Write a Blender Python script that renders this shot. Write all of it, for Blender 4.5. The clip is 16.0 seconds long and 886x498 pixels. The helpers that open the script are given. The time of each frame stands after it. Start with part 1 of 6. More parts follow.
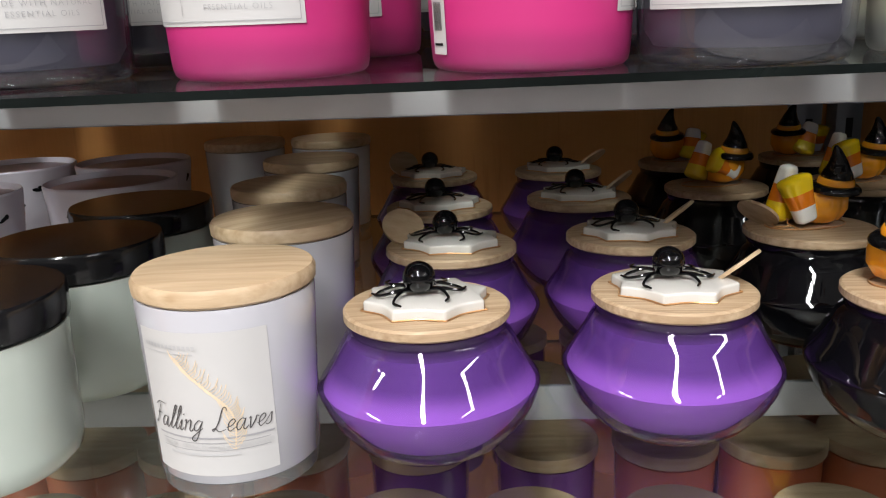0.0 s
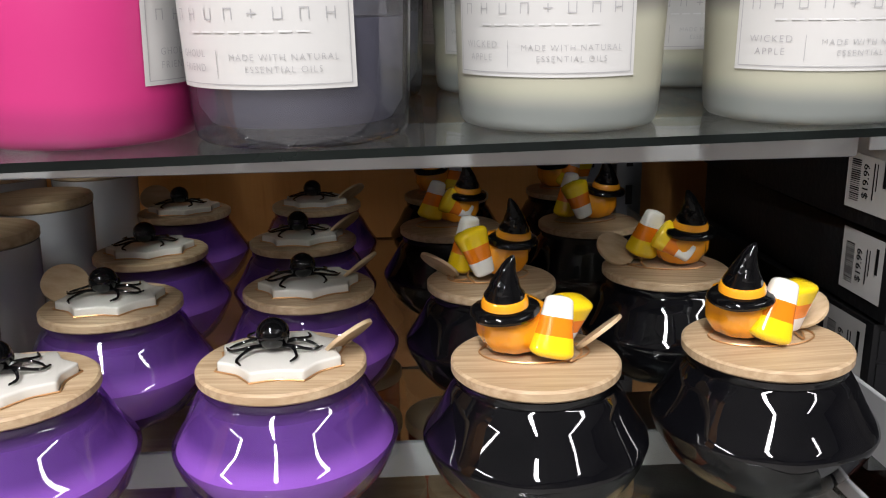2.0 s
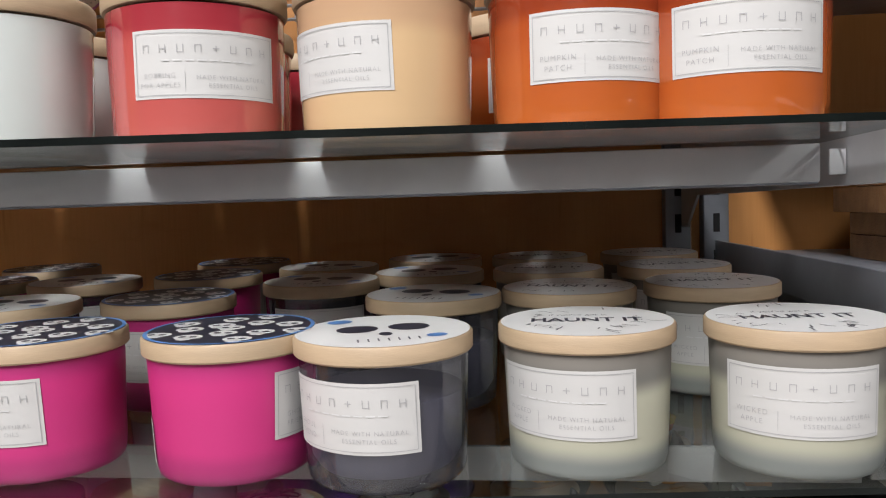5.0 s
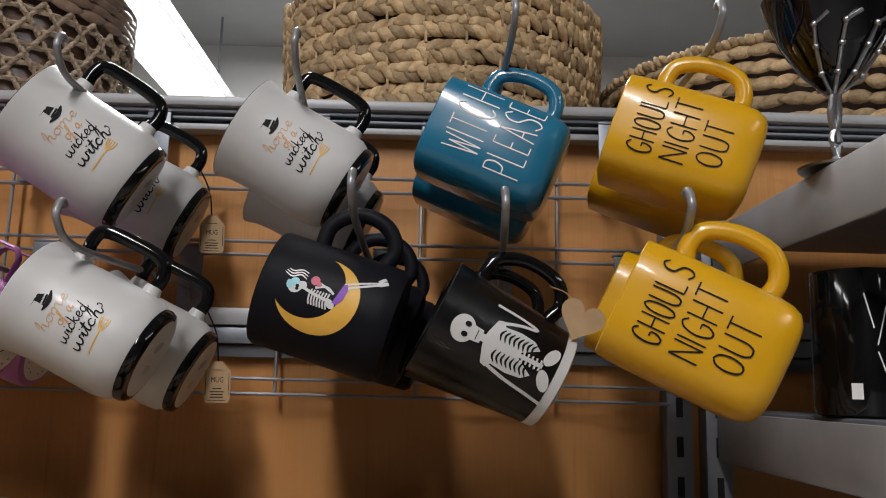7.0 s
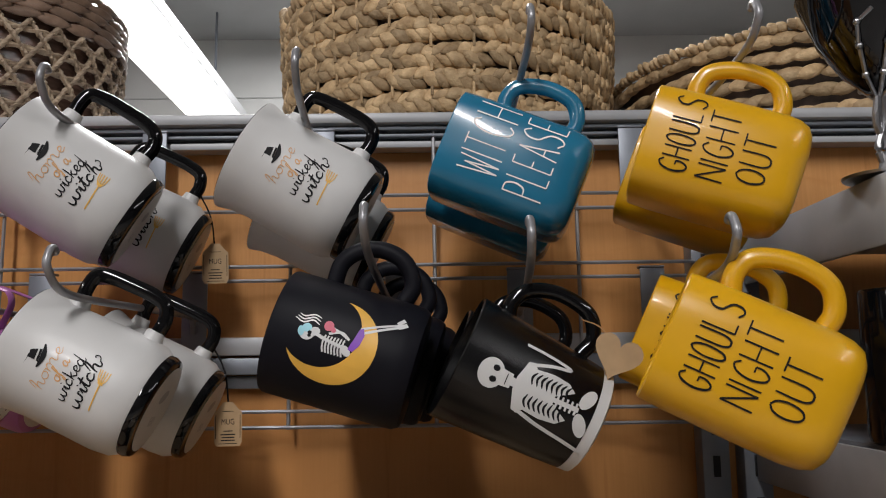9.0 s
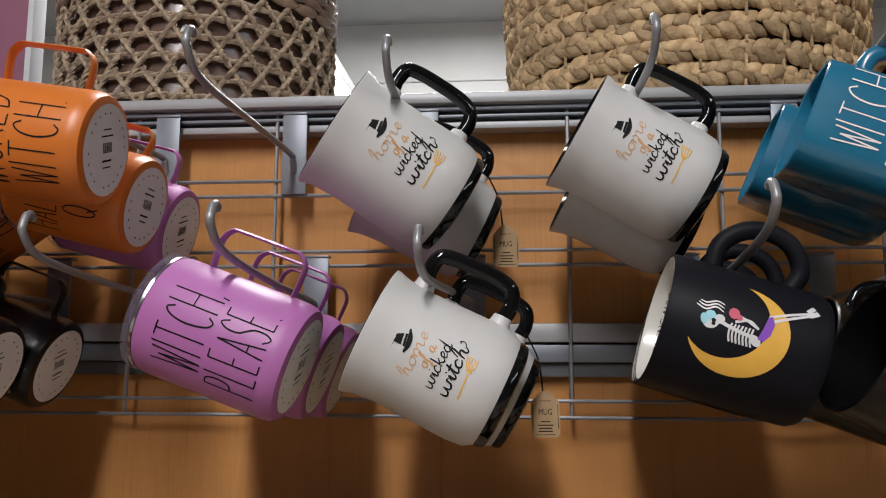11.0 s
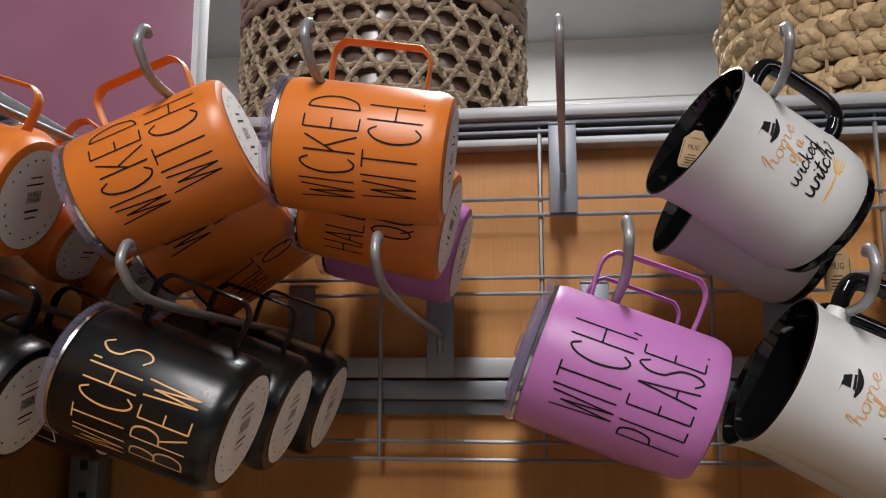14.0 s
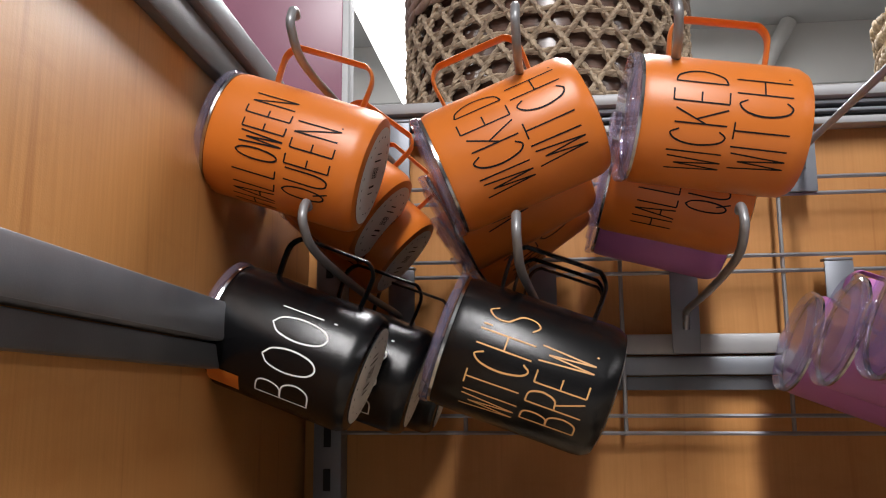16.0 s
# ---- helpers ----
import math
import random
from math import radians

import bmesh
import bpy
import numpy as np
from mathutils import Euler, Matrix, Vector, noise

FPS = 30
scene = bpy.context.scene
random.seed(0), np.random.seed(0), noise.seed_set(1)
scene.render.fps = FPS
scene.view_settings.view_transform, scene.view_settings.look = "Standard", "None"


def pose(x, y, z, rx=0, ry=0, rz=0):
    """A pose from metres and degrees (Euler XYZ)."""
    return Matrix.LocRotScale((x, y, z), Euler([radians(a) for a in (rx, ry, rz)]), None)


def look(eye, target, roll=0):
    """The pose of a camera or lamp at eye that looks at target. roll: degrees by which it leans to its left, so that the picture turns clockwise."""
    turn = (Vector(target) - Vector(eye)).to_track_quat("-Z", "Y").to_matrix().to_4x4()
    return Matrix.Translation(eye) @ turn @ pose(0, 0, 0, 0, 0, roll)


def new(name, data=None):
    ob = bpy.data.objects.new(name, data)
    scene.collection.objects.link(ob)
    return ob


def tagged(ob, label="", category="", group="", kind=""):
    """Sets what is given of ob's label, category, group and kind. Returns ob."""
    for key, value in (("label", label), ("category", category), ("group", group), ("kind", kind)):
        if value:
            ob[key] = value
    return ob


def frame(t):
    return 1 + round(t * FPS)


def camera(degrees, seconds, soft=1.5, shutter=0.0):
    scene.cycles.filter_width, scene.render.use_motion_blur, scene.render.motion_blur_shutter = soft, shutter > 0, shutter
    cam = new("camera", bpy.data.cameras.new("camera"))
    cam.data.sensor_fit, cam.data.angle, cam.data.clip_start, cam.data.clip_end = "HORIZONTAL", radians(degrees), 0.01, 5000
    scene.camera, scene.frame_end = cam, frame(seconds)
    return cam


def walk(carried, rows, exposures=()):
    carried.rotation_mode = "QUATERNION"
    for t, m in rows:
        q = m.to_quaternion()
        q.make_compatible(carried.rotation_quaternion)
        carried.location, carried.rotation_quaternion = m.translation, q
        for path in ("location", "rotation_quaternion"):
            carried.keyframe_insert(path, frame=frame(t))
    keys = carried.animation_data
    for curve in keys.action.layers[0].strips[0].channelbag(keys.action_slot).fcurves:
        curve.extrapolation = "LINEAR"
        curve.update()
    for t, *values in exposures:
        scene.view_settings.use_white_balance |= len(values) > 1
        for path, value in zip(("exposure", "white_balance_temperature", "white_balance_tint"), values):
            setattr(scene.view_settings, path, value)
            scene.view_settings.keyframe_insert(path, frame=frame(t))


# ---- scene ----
cam = camera(56.9, 16.0, soft=1.1)
PATH = [
    (0, (0.8310, -0.8847, 1.1313), (0.7534, 1.0493, 0.6277), -2.04),
    (0.5, (0.8504, -0.8821, 1.1409), (0.8886, 1.0526, 0.6354), -2.05),
    (1, (0.8569, -0.8671, 1.1402), (0.9769, 1.0663, 0.6426), -2.55),
    (1.5, (0.8915, -0.8607, 1.1451), (1.0127, 1.0694, 0.6350), -2.37),
    (2, (0.9812, -0.8639, 1.1559), (1.0842, 1.0666, 0.6435), -1.08),
    (2.5, (1.0347, -0.8803, 1.1454), (1.0464, 1.0471, 0.6115), -0.84),
    (3, (1.0561, -0.8965, 1.1465), (1.0540, 1.0227, 0.5840), -0.83),
    (3.5, (1.0598, -0.9070, 1.1631), (1.0273, 1.0211, 0.6325), -1.17),
    (4, (1.0523, -0.9032, 1.2141), (1.0014, 1.0660, 0.8680), -1.72),
    (4.5, (1.0425, -0.9178, 1.2380), (0.9562, 1.0655, 0.9946), -1.89),
    (5, (1.0235, -0.9552, 1.2551), (0.8052, 1.0305, 1.1577), -1.68),
    (5.2, (1.0113, -0.9633, 1.2618), (0.7127, 1.0141, 1.2409), -1.08),
    (7.3, (0.9149, -0.8853, 1.5218), (0.9696, 1.0842, 1.8655), 1.19),
    (7.5, (0.9249, -0.8822, 1.5319), (0.9692, 1.089, 1.867), 0.43),
    (8, (0.9345, -0.8792, 1.5421), (0.964, 1.0951, 1.8603), -0.81),
    (8.2, (0.9276, -0.8759, 1.5381), (0.966, 1.0986, 1.854), -0.78),
    (10.3, (0.8156, -0.8263, 1.5405), (0.7519, 1.1548, 1.8075), -0.43),
    (10.5, (0.7812, -0.8258, 1.5403), (0.704, 1.1547, 1.808), -0.27),
    (11, (0.6981, -0.8225, 1.5427), (0.5195, 1.1521, 1.8057), 0.19),
    (11.5, (0.6314, -0.8133, 1.5385), (0.4299, 1.1578, 1.8109), 0.41),
    (12, (0.5761, -0.8056, 1.5433), (0.3806, 1.1667, 1.8112), 0.50),
    (12.5, (0.5332, -0.804, 1.5389), (0.3538, 1.169, 1.8126), 0.56),
    (13, (0.4974, -0.7873, 1.536), (0.3154, 1.1848, 1.8147), 0.54),
    (13.5, (0.482, -0.7598, 1.556), (0.2791, 1.2077, 1.8522), 0.33),
    (14, (0.4492, -0.7603, 1.5549), (0.2033, 1.1986, 1.8744), 0.04),
    (14.5, (0.3606, -0.7728, 1.5576), (0.083, 1.1804, 1.8862), -0.20),
    (15, (0.263, -0.7921, 1.5507), (-0.0335, 1.158, 1.8812), -0.04),
    (15.5, (0.217, -0.8054, 1.5396), (-0.0781, 1.1462, 1.8622), -0.05),
    (16, (0.2166, -0.8016, 1.5369), (-0.0176, 1.1601, 1.8485), -0.37),
]
walk(cam, [(t, look(eye, target, roll)) for t, eye, target, roll in PATH], [(0, -0.86), (2.5, -0.78), (3.0, -0.72), (3.5, -0.72), (4.0, -0.76), (5.2, -1.12), (7.3, -2.1), (10.5, -1.88), (12, -1.74), (14, -1.70), (15, -1.70), (16, -1.46)])

# ---- light: a closed shop hall under fluorescent strips ----
world = bpy.data.worlds.new("world")
scene.world = world
world.use_nodes = True
world.node_tree.nodes["Background"].inputs[0].default_value = (0.85, 0.9, 1.0, 1)
world.node_tree.nodes["Background"].inputs[1].default_value = 0.05


def strip_lamp(x, y, z, length, across, watts):
    data = bpy.data.lights.new("strip_lamp", "AREA")
    data.shape, data.size, data.size_y, data.energy, data.color = "RECTANGLE", across, length, watts, (1.0, 0.978, 0.985)
    ob = new("strip_lamp", data)
    ob.matrix_basis = pose(x, y, z)
    return ob


for lx, ly, long, watts in ((0.45, -3.35, 3.4, 560), (3.9, -3.0, 3.6, 190), (-3.7, -3.0, 3.6, 380), (0.4, 1.9, 2.6, 380)):
    strip_lamp(lx, ly, 3.52, long, 0.24, watts)


# ---- materials ----
def mat(name, color, rough=0.5, metal=0.0, coat=0.0, vary=0.12, scale=40.0, bump=0.0, bump_scale=300.0, stretch=None, spec=0.5, second=None, island=0.0):
    m = bpy.data.materials.new(name)
    m.use_nodes = True
    nt = m.node_tree
    p = nt.nodes["Principled BSDF"]
    p.inputs["Roughness"].default_value, p.inputs["Metallic"].default_value = rough, metal
    p.inputs["Coat Weight"].default_value, p.inputs["Coat Roughness"].default_value = coat, 0.04
    p.inputs["Specular IOR Level"].default_value = spec
    co = nt.nodes.new("ShaderNodeTexCoord")
    mp = nt.nodes.new("ShaderNodeMapping")
    nt.links.new(co.outputs["Object"], mp.inputs[0])
    if stretch:
        mp.inputs["Scale"].default_value = stretch
    inf = nt.nodes.new("ShaderNodeObjectInfo")
    add = nt.nodes.new("ShaderNodeVectorMath")
    nt.links.new(mp.outputs[0], add.inputs[0])
    mul = nt.nodes.new("ShaderNodeVectorMath")
    mul.operation = "SCALE"
    mul.inputs[0].default_value = (7.3, 5.1, 9.7)
    nt.links.new(inf.outputs["Random"], mul.inputs["Scale"])
    nt.links.new(mul.outputs[0], add.inputs[1])
    no = nt.nodes.new("ShaderNodeTexNoise")
    no.inputs["Scale"].default_value, no.inputs["Detail"].default_value = scale, 5
    nt.links.new(add.outputs[0], no.inputs["Vector"])
    ramp = nt.nodes.new("ShaderNodeValToRGB")
    c2 = second or tuple(c * (1 - vary) for c in color)
    ramp.color_ramp.elements[0].position, ramp.color_ramp.elements[1].position = 0.3, 0.7
    ramp.color_ramp.elements[0].color, ramp.color_ramp.elements[1].color = (*c2, 1), (*[min(1, c * (1 + vary * 0.5)) for c in color], 1)
    nt.links.new(no.outputs["Fac"], ramp.inputs[0])
    tone = ramp.outputs[0]
    if island:
        ge = nt.nodes.new("ShaderNodeNewGeometry")
        ir = nt.nodes.new("ShaderNodeMapRange")
        ir.inputs[3].default_value, ir.inputs[4].default_value = 1 - island, 1 + island * 0.5
        nt.links.new(ge.outputs["Random Per Island"], ir.inputs[0])
        hs = nt.nodes.new("ShaderNodeHueSaturation")
        nt.links.new(ir.outputs[0], hs.inputs["Value"])
        nt.links.new(tone, hs.inputs["Color"])
        tone = hs.outputs[0]
    nt.links.new(tone, p.inputs["Base Color"])
    if bump:
        nb = nt.nodes.new("ShaderNodeTexNoise")
        nb.inputs["Scale"].default_value, nb.inputs["Detail"].default_value = bump_scale, 3
        nt.links.new(add.outputs[0], nb.inputs["Vector"])
        b = nt.nodes.new("ShaderNodeBump")
        b.inputs["Strength"].default_value, b.inputs["Distance"].default_value = bump, 0.002
        nt.links.new(nb.outputs["Fac"], b.inputs["Height"])
        nt.links.new(b.outputs[0], p.inputs["Normal"])
    return m


def laminate(name):
    """Printed maple: faint fine upright grain, sparse darker veins and broad soft figure across them."""
    m = bpy.data.materials.new(name)
    m.use_nodes = True
    nt = m.node_tree
    p = nt.nodes["Principled BSDF"]
    p.inputs["Roughness"].default_value, p.inputs["Specular IOR Level"].default_value = 0.42, 0.3
    co = nt.nodes.new("ShaderNodeTexCoord")

    def layer(stretch, scale, detail, low, high, warp):
        mp = nt.nodes.new("ShaderNodeMapping")
        mp.inputs["Scale"].default_value = stretch
        nt.links.new(co.outputs["Object"], mp.inputs[0])
        no = nt.nodes.new("ShaderNodeTexNoise")
        no.inputs["Scale"].default_value, no.inputs["Detail"].default_value, no.inputs["Distortion"].default_value = scale, detail, warp
        nt.links.new(mp.outputs[0], no.inputs["Vector"])
        mr = nt.nodes.new("ShaderNodeMapRange")
        mr.inputs[1].default_value, mr.inputs[2].default_value = low, high
        nt.links.new(no.outputs["Fac"], mr.inputs[0])
        return mr.outputs[0]

    def blend(fac, a, b):
        mx = nt.nodes.new("ShaderNodeMix")
        mx.data_type = "RGBA"
        nt.links.new(fac, mx.inputs[0])
        for at, v in ((6, a), (7, b)):
            if isinstance(v, tuple):
                mx.inputs[at].default_value = (*v, 1)
            else:
                nt.links.new(v, mx.inputs[at])
        return mx.outputs[2]
    fine = blend(layer((9, 9, 0.35), 40, 4, 0.35, 0.65, 0.0), (0.51, 0.238, 0.076), (0.565, 0.272, 0.090))
    broad = blend(layer((1, 1, 0.5), 5, 3, 0.35, 0.70, 0.6), fine, (0.475, 0.210, 0.064))
    figure = blend(layer((2, 2, 5), 9, 3, 0.55, 0.85, 1.0), broad, (0.47, 0.205, 0.062))
    veins = blend(layer((6, 6, 0.30), 14, 5, 0.62, 0.80, 0.4), figure, (0.36, 0.145, 0.040))
    nt.links.new(veins, p.inputs["Base Color"])
    b = nt.nodes.new("ShaderNodeBump")
    b.inputs["Strength"].default_value, b.inputs["Distance"].default_value = 0.05, 0.002
    nb = nt.nodes.new("ShaderNodeTexNoise")
    nb.inputs["Scale"].default_value = 900
    nt.links.new(co.outputs["Object"], nb.inputs["Vector"])
    nt.links.new(nb.outputs["Fac"], b.inputs["Height"])
    nt.links.new(b.outputs[0], p.inputs["Normal"])
    return m


def thin_glass(name, tint, gloss_rough=0.02, haze=0.0, haze_color=(0.5, 0.5, 0.5), ior=1.5):
    """Clear sheet or jar wall: tinted see-through, a share of frosting, gloss by Fresnel."""
    m = bpy.data.materials.new(name)
    m.use_nodes = True
    nt = m.node_tree
    nt.nodes.remove(nt.nodes["Principled BSDF"])
    out = nt.nodes["Material Output"]
    tr = nt.nodes.new("ShaderNodeBsdfTransparent")
    tr.inputs[0].default_value = (*tint, 1)
    base = tr
    if haze:
        df = nt.nodes.new("ShaderNodeBsdfDiffuse")
        df.inputs[0].default_value = (*haze_color, 1)
        no = nt.nodes.new("ShaderNodeTexNoise")
        no.inputs["Scale"].default_value = 5
        mr = nt.nodes.new("ShaderNodeMapRange")
        mr.inputs[3].default_value, mr.inputs[4].default_value = haze * 0.85, min(1, haze * 1.15)
        nt.links.new(no.outputs["Fac"], mr.inputs[0])
        mx = nt.nodes.new("ShaderNodeMixShader")
        nt.links.new(mr.outputs[0], mx.inputs[0])
        nt.links.new(tr.outputs[0], mx.inputs[1])
        nt.links.new(df.outputs[0], mx.inputs[2])
        base = mx
    gl = nt.nodes.new("ShaderNodeBsdfGlossy")
    gl.inputs["Roughness"].default_value = gloss_rough
    fr = nt.nodes.new("ShaderNodeLayerWeight")
    fr.inputs[0].default_value = 0.5
    po = nt.nodes.new("ShaderNodeMath")
    po.operation = "POWER"
    po.inputs[1].default_value = 4.0
    nt.links.new(fr.outputs["Facing"], po.inputs[0])
    ra = nt.nodes.new("ShaderNodeMapRange")
    f0 = ((ior - 1) / (ior + 1)) ** 2
    ra.inputs[3].default_value, ra.inputs[4].default_value = f0, 0.9
    nt.links.new(po.outputs[0], ra.inputs[0])
    mix = nt.nodes.new("ShaderNodeMixShader")
    nt.links.new(ra.outputs[0], mix.inputs[0])
    nt.links.new(base.outputs[0], mix.inputs[1])
    nt.links.new(gl.outputs[0], mix.inputs[2])
    nt.links.new(mix.outputs[0], out.inputs[0])
    return m


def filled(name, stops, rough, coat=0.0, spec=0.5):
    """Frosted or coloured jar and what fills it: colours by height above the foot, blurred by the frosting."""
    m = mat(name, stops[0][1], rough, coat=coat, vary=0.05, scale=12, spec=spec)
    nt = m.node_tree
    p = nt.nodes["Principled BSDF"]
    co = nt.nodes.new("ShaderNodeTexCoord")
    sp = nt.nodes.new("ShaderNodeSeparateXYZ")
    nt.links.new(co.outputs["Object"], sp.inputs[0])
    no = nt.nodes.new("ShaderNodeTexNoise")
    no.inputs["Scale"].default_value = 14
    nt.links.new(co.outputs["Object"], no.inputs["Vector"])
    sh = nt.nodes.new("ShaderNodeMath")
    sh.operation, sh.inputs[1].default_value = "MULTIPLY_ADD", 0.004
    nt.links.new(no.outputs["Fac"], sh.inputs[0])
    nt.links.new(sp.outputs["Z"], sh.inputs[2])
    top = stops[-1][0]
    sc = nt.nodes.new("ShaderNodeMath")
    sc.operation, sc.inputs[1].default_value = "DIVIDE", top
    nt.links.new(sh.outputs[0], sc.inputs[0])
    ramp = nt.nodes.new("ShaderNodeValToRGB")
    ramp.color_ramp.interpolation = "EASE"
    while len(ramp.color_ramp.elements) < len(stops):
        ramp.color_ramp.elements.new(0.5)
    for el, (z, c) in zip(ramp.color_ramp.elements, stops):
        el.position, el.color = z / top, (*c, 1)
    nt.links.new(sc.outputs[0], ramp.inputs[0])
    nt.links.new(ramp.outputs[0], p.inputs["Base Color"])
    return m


def emit(name, color, strength):
    m = bpy.data.materials.new(name)
    m.use_nodes = True
    p = m.node_tree.nodes["Principled BSDF"]
    p.inputs["Base Color"].default_value = (*color, 1)
    p.inputs["Emission Color"].default_value, p.inputs["Emission Strength"].default_value = (*color, 1), strength
    return m


LAMINATE = laminate("laminate")
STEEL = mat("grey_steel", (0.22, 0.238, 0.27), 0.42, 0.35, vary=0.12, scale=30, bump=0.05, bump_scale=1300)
# Darker grey; rail strips in it put recess shade into the colour.
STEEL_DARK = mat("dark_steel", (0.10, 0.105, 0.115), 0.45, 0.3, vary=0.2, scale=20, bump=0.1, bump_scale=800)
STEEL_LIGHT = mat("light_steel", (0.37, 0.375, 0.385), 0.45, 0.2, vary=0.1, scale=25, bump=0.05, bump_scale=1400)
WIRE = mat("grey_wire", (0.30, 0.30, 0.31), 0.38, 0.5, vary=0.15, scale=60, bump=0.08, bump_scale=700)
SLOT = mat("slot_black", (0.01, 0.01, 0.012), 0.8)
GLASS = thin_glass("shelf_glass", (0.92, 0.94, 0.93), ior=1.65)
EDGE = mat("glass_edge", (0.006, 0.0085, 0.008), 0.15, vary=0.4, scale=30, spec=0.3)
CLIP = mat("clip_plastic", (0.45, 0.46, 0.47), 0.35, vary=0.05)
WHITE_WALL = mat("painted_block", (0.72, 0.73, 0.71), 0.7, vary=0.06, scale=3, bump=0.1, bump_scale=90)
AISLE_WALL = mat("aisle_wall", (0.115, 0.108, 0.104), 0.7, vary=0.5, scale=2.5)
CEILING = mat("ceiling_tile", (0.45, 0.46, 0.46), 0.8, vary=0.06, scale=4)
FLOORING = mat("floor_tile", (0.30, 0.285, 0.27), 0.4, vary=0.12, scale=3)
MAROON = mat("maroon_board", (0.31, 0.125, 0.19), 0.26, vary=0.25, scale=3, bump=0.03)
PALE = mat("pale_edge", (0.68, 0.70, 0.72), 0.5, vary=0.06)
TUBE = emit("fluorescent_tube", (1.0, 0.98, 0.95), 13.0)
OAK = mat("lid_wood", (0.52, 0.39, 0.25), 0.5, vary=0.06, scale=26, stretch=(0.7, 16, 10), bump=0.15, bump_scale=60, second=(0.34, 0.225, 0.125))
PINE = mat("pine_wood", (0.58, 0.445, 0.29), 0.48, vary=0.06, scale=17, stretch=(1, 12, 12), bump=0.12, bump_scale=40, second=(0.42, 0.29, 0.165))
PLY = mat("lid_rim_wood", (0.44, 0.325, 0.21), 0.55, vary=0.12, scale=30, stretch=(1, 1, 6), bump=0.08)
WALNUT = mat("board_wood", (0.20, 0.10, 0.045), 0.5, vary=0.3, scale=12, stretch=(1, 6, 5), bump=0.4, bump_scale=90, second=(0.34, 0.19, 0.085))
LABEL = mat("paper_label", (0.54, 0.535, 0.525), 0.55, vary=0.04, scale=20)
INK = mat("grey_ink", (0.36, 0.36, 0.37), 0.6, vary=0.05)
INK_PALE = mat("pale_ink", (0.5, 0.5, 0.5), 0.6, vary=0.05)
CHARCOAL_INK = mat("charcoal_ink", (0.07, 0.065, 0.065), 0.6, vary=0.05)
BLACK_INK = mat("black_ink", (0.008, 0.008, 0.009), 0.6, vary=0.05, spec=0.15)
WHITE_INK = mat("white_ink", (0.78, 0.78, 0.76), 0.5, vary=0.04)
COPPER_INK = mat("copper_ink", (0.62, 0.33, 0.12), 0.4, vary=0.1)
GOLD_INK = mat("gold_ink", (0.72, 0.40, 0.06), 0.45, vary=0.12)
PURPLE_INK = mat("purple_ink", (0.20, 0.05, 0.42), 0.5)
CYAN_INK = mat("cyan_ink", (0.30, 0.60, 0.68), 0.5)
ROSE_INK = mat("rose_ink", (0.60, 0.10, 0.16), 0.5)
TWINE = mat("copper_twine", (0.55, 0.30, 0.13), 0.35, 0.6)
KRAFT = mat("kraft_tag", (0.42, 0.28, 0.15), 0.75, vary=0.15, scale=60)
PURPLE_GLASS = thin_glass("purple_glass", (0.55, 0.35, 0.76), haze=0.10, haze_color=(0.24, 0.11, 0.42), ior=1.7)
# Dark end stops put the dim empty shoulder and base into the colour.
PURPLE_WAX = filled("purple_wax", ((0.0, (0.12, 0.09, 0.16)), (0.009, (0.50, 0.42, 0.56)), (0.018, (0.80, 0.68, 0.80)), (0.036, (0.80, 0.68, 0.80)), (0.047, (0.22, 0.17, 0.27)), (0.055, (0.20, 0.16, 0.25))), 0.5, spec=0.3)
BLACK_GLASS = mat("black_glass", (0.003, 0.003, 0.004), 0.03, vary=0.2, spec=0.46)
WHITE_GLAZE = mat("white_glaze", (0.61, 0.595, 0.55), 0.25, coat=0.6, vary=0.06, scale=15)
BLACK_GLAZE = mat("black_glaze", (0.003, 0.003, 0.0035), 0.08, vary=0.2, spec=0.4)
PUMPKIN = mat("pumpkin_glaze", (0.92, 0.36, 0.015), 0.14, coat=1.0, vary=0.12, scale=30)
CORN_YELLOW = mat("yellow_glaze", (0.90, 0.62, 0.01), 0.14, coat=1.0, vary=0.05)
CORN_ORANGE = mat("orange_glaze", (0.85, 0.22, 0.008), 0.14, coat=1.0, vary=0.05)
CORN_WHITE = mat("cream_glaze", (0.84, 0.82, 0.77), 0.14, coat=1.0, vary=0.03)
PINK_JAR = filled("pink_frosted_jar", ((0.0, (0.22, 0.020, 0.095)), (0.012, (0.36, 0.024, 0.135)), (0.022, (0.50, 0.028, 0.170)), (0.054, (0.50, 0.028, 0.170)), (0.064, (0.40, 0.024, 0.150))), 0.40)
SMOKE_GLASS = thin_glass("smoke_glass", (0.52, 0.52, 0.57), haze=0.09, haze_color=(0.24, 0.24, 0.30), ior=1.9)
SMOKE_WAX = mat("grey_wax", (0.20, 0.20, 0.25), 0.5, vary=0.06, scale=10)
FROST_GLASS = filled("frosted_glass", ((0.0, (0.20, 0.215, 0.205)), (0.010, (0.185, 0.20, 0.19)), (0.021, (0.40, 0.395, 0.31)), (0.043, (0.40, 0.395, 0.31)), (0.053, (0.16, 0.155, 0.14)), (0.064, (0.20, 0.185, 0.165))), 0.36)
MILK_GLASS = mat("milk_glass", (0.50, 0.56, 0.50), 0.12, coat=0.7, vary=0.03)
WHITE_JAR = mat("white_painted_jar", (0.50, 0.50, 0.535), 0.15, coat=0.8, vary=0.03)
FOOT_GLASS = thin_glass("foot_glass", (0.80, 0.83, 0.83), haze=0.22, haze_color=(0.42, 0.43, 0.43), ior=1.7)
BLACK_LID = mat("black_lid", (0.008, 0.008, 0.009), 0.14, vary=0.2)
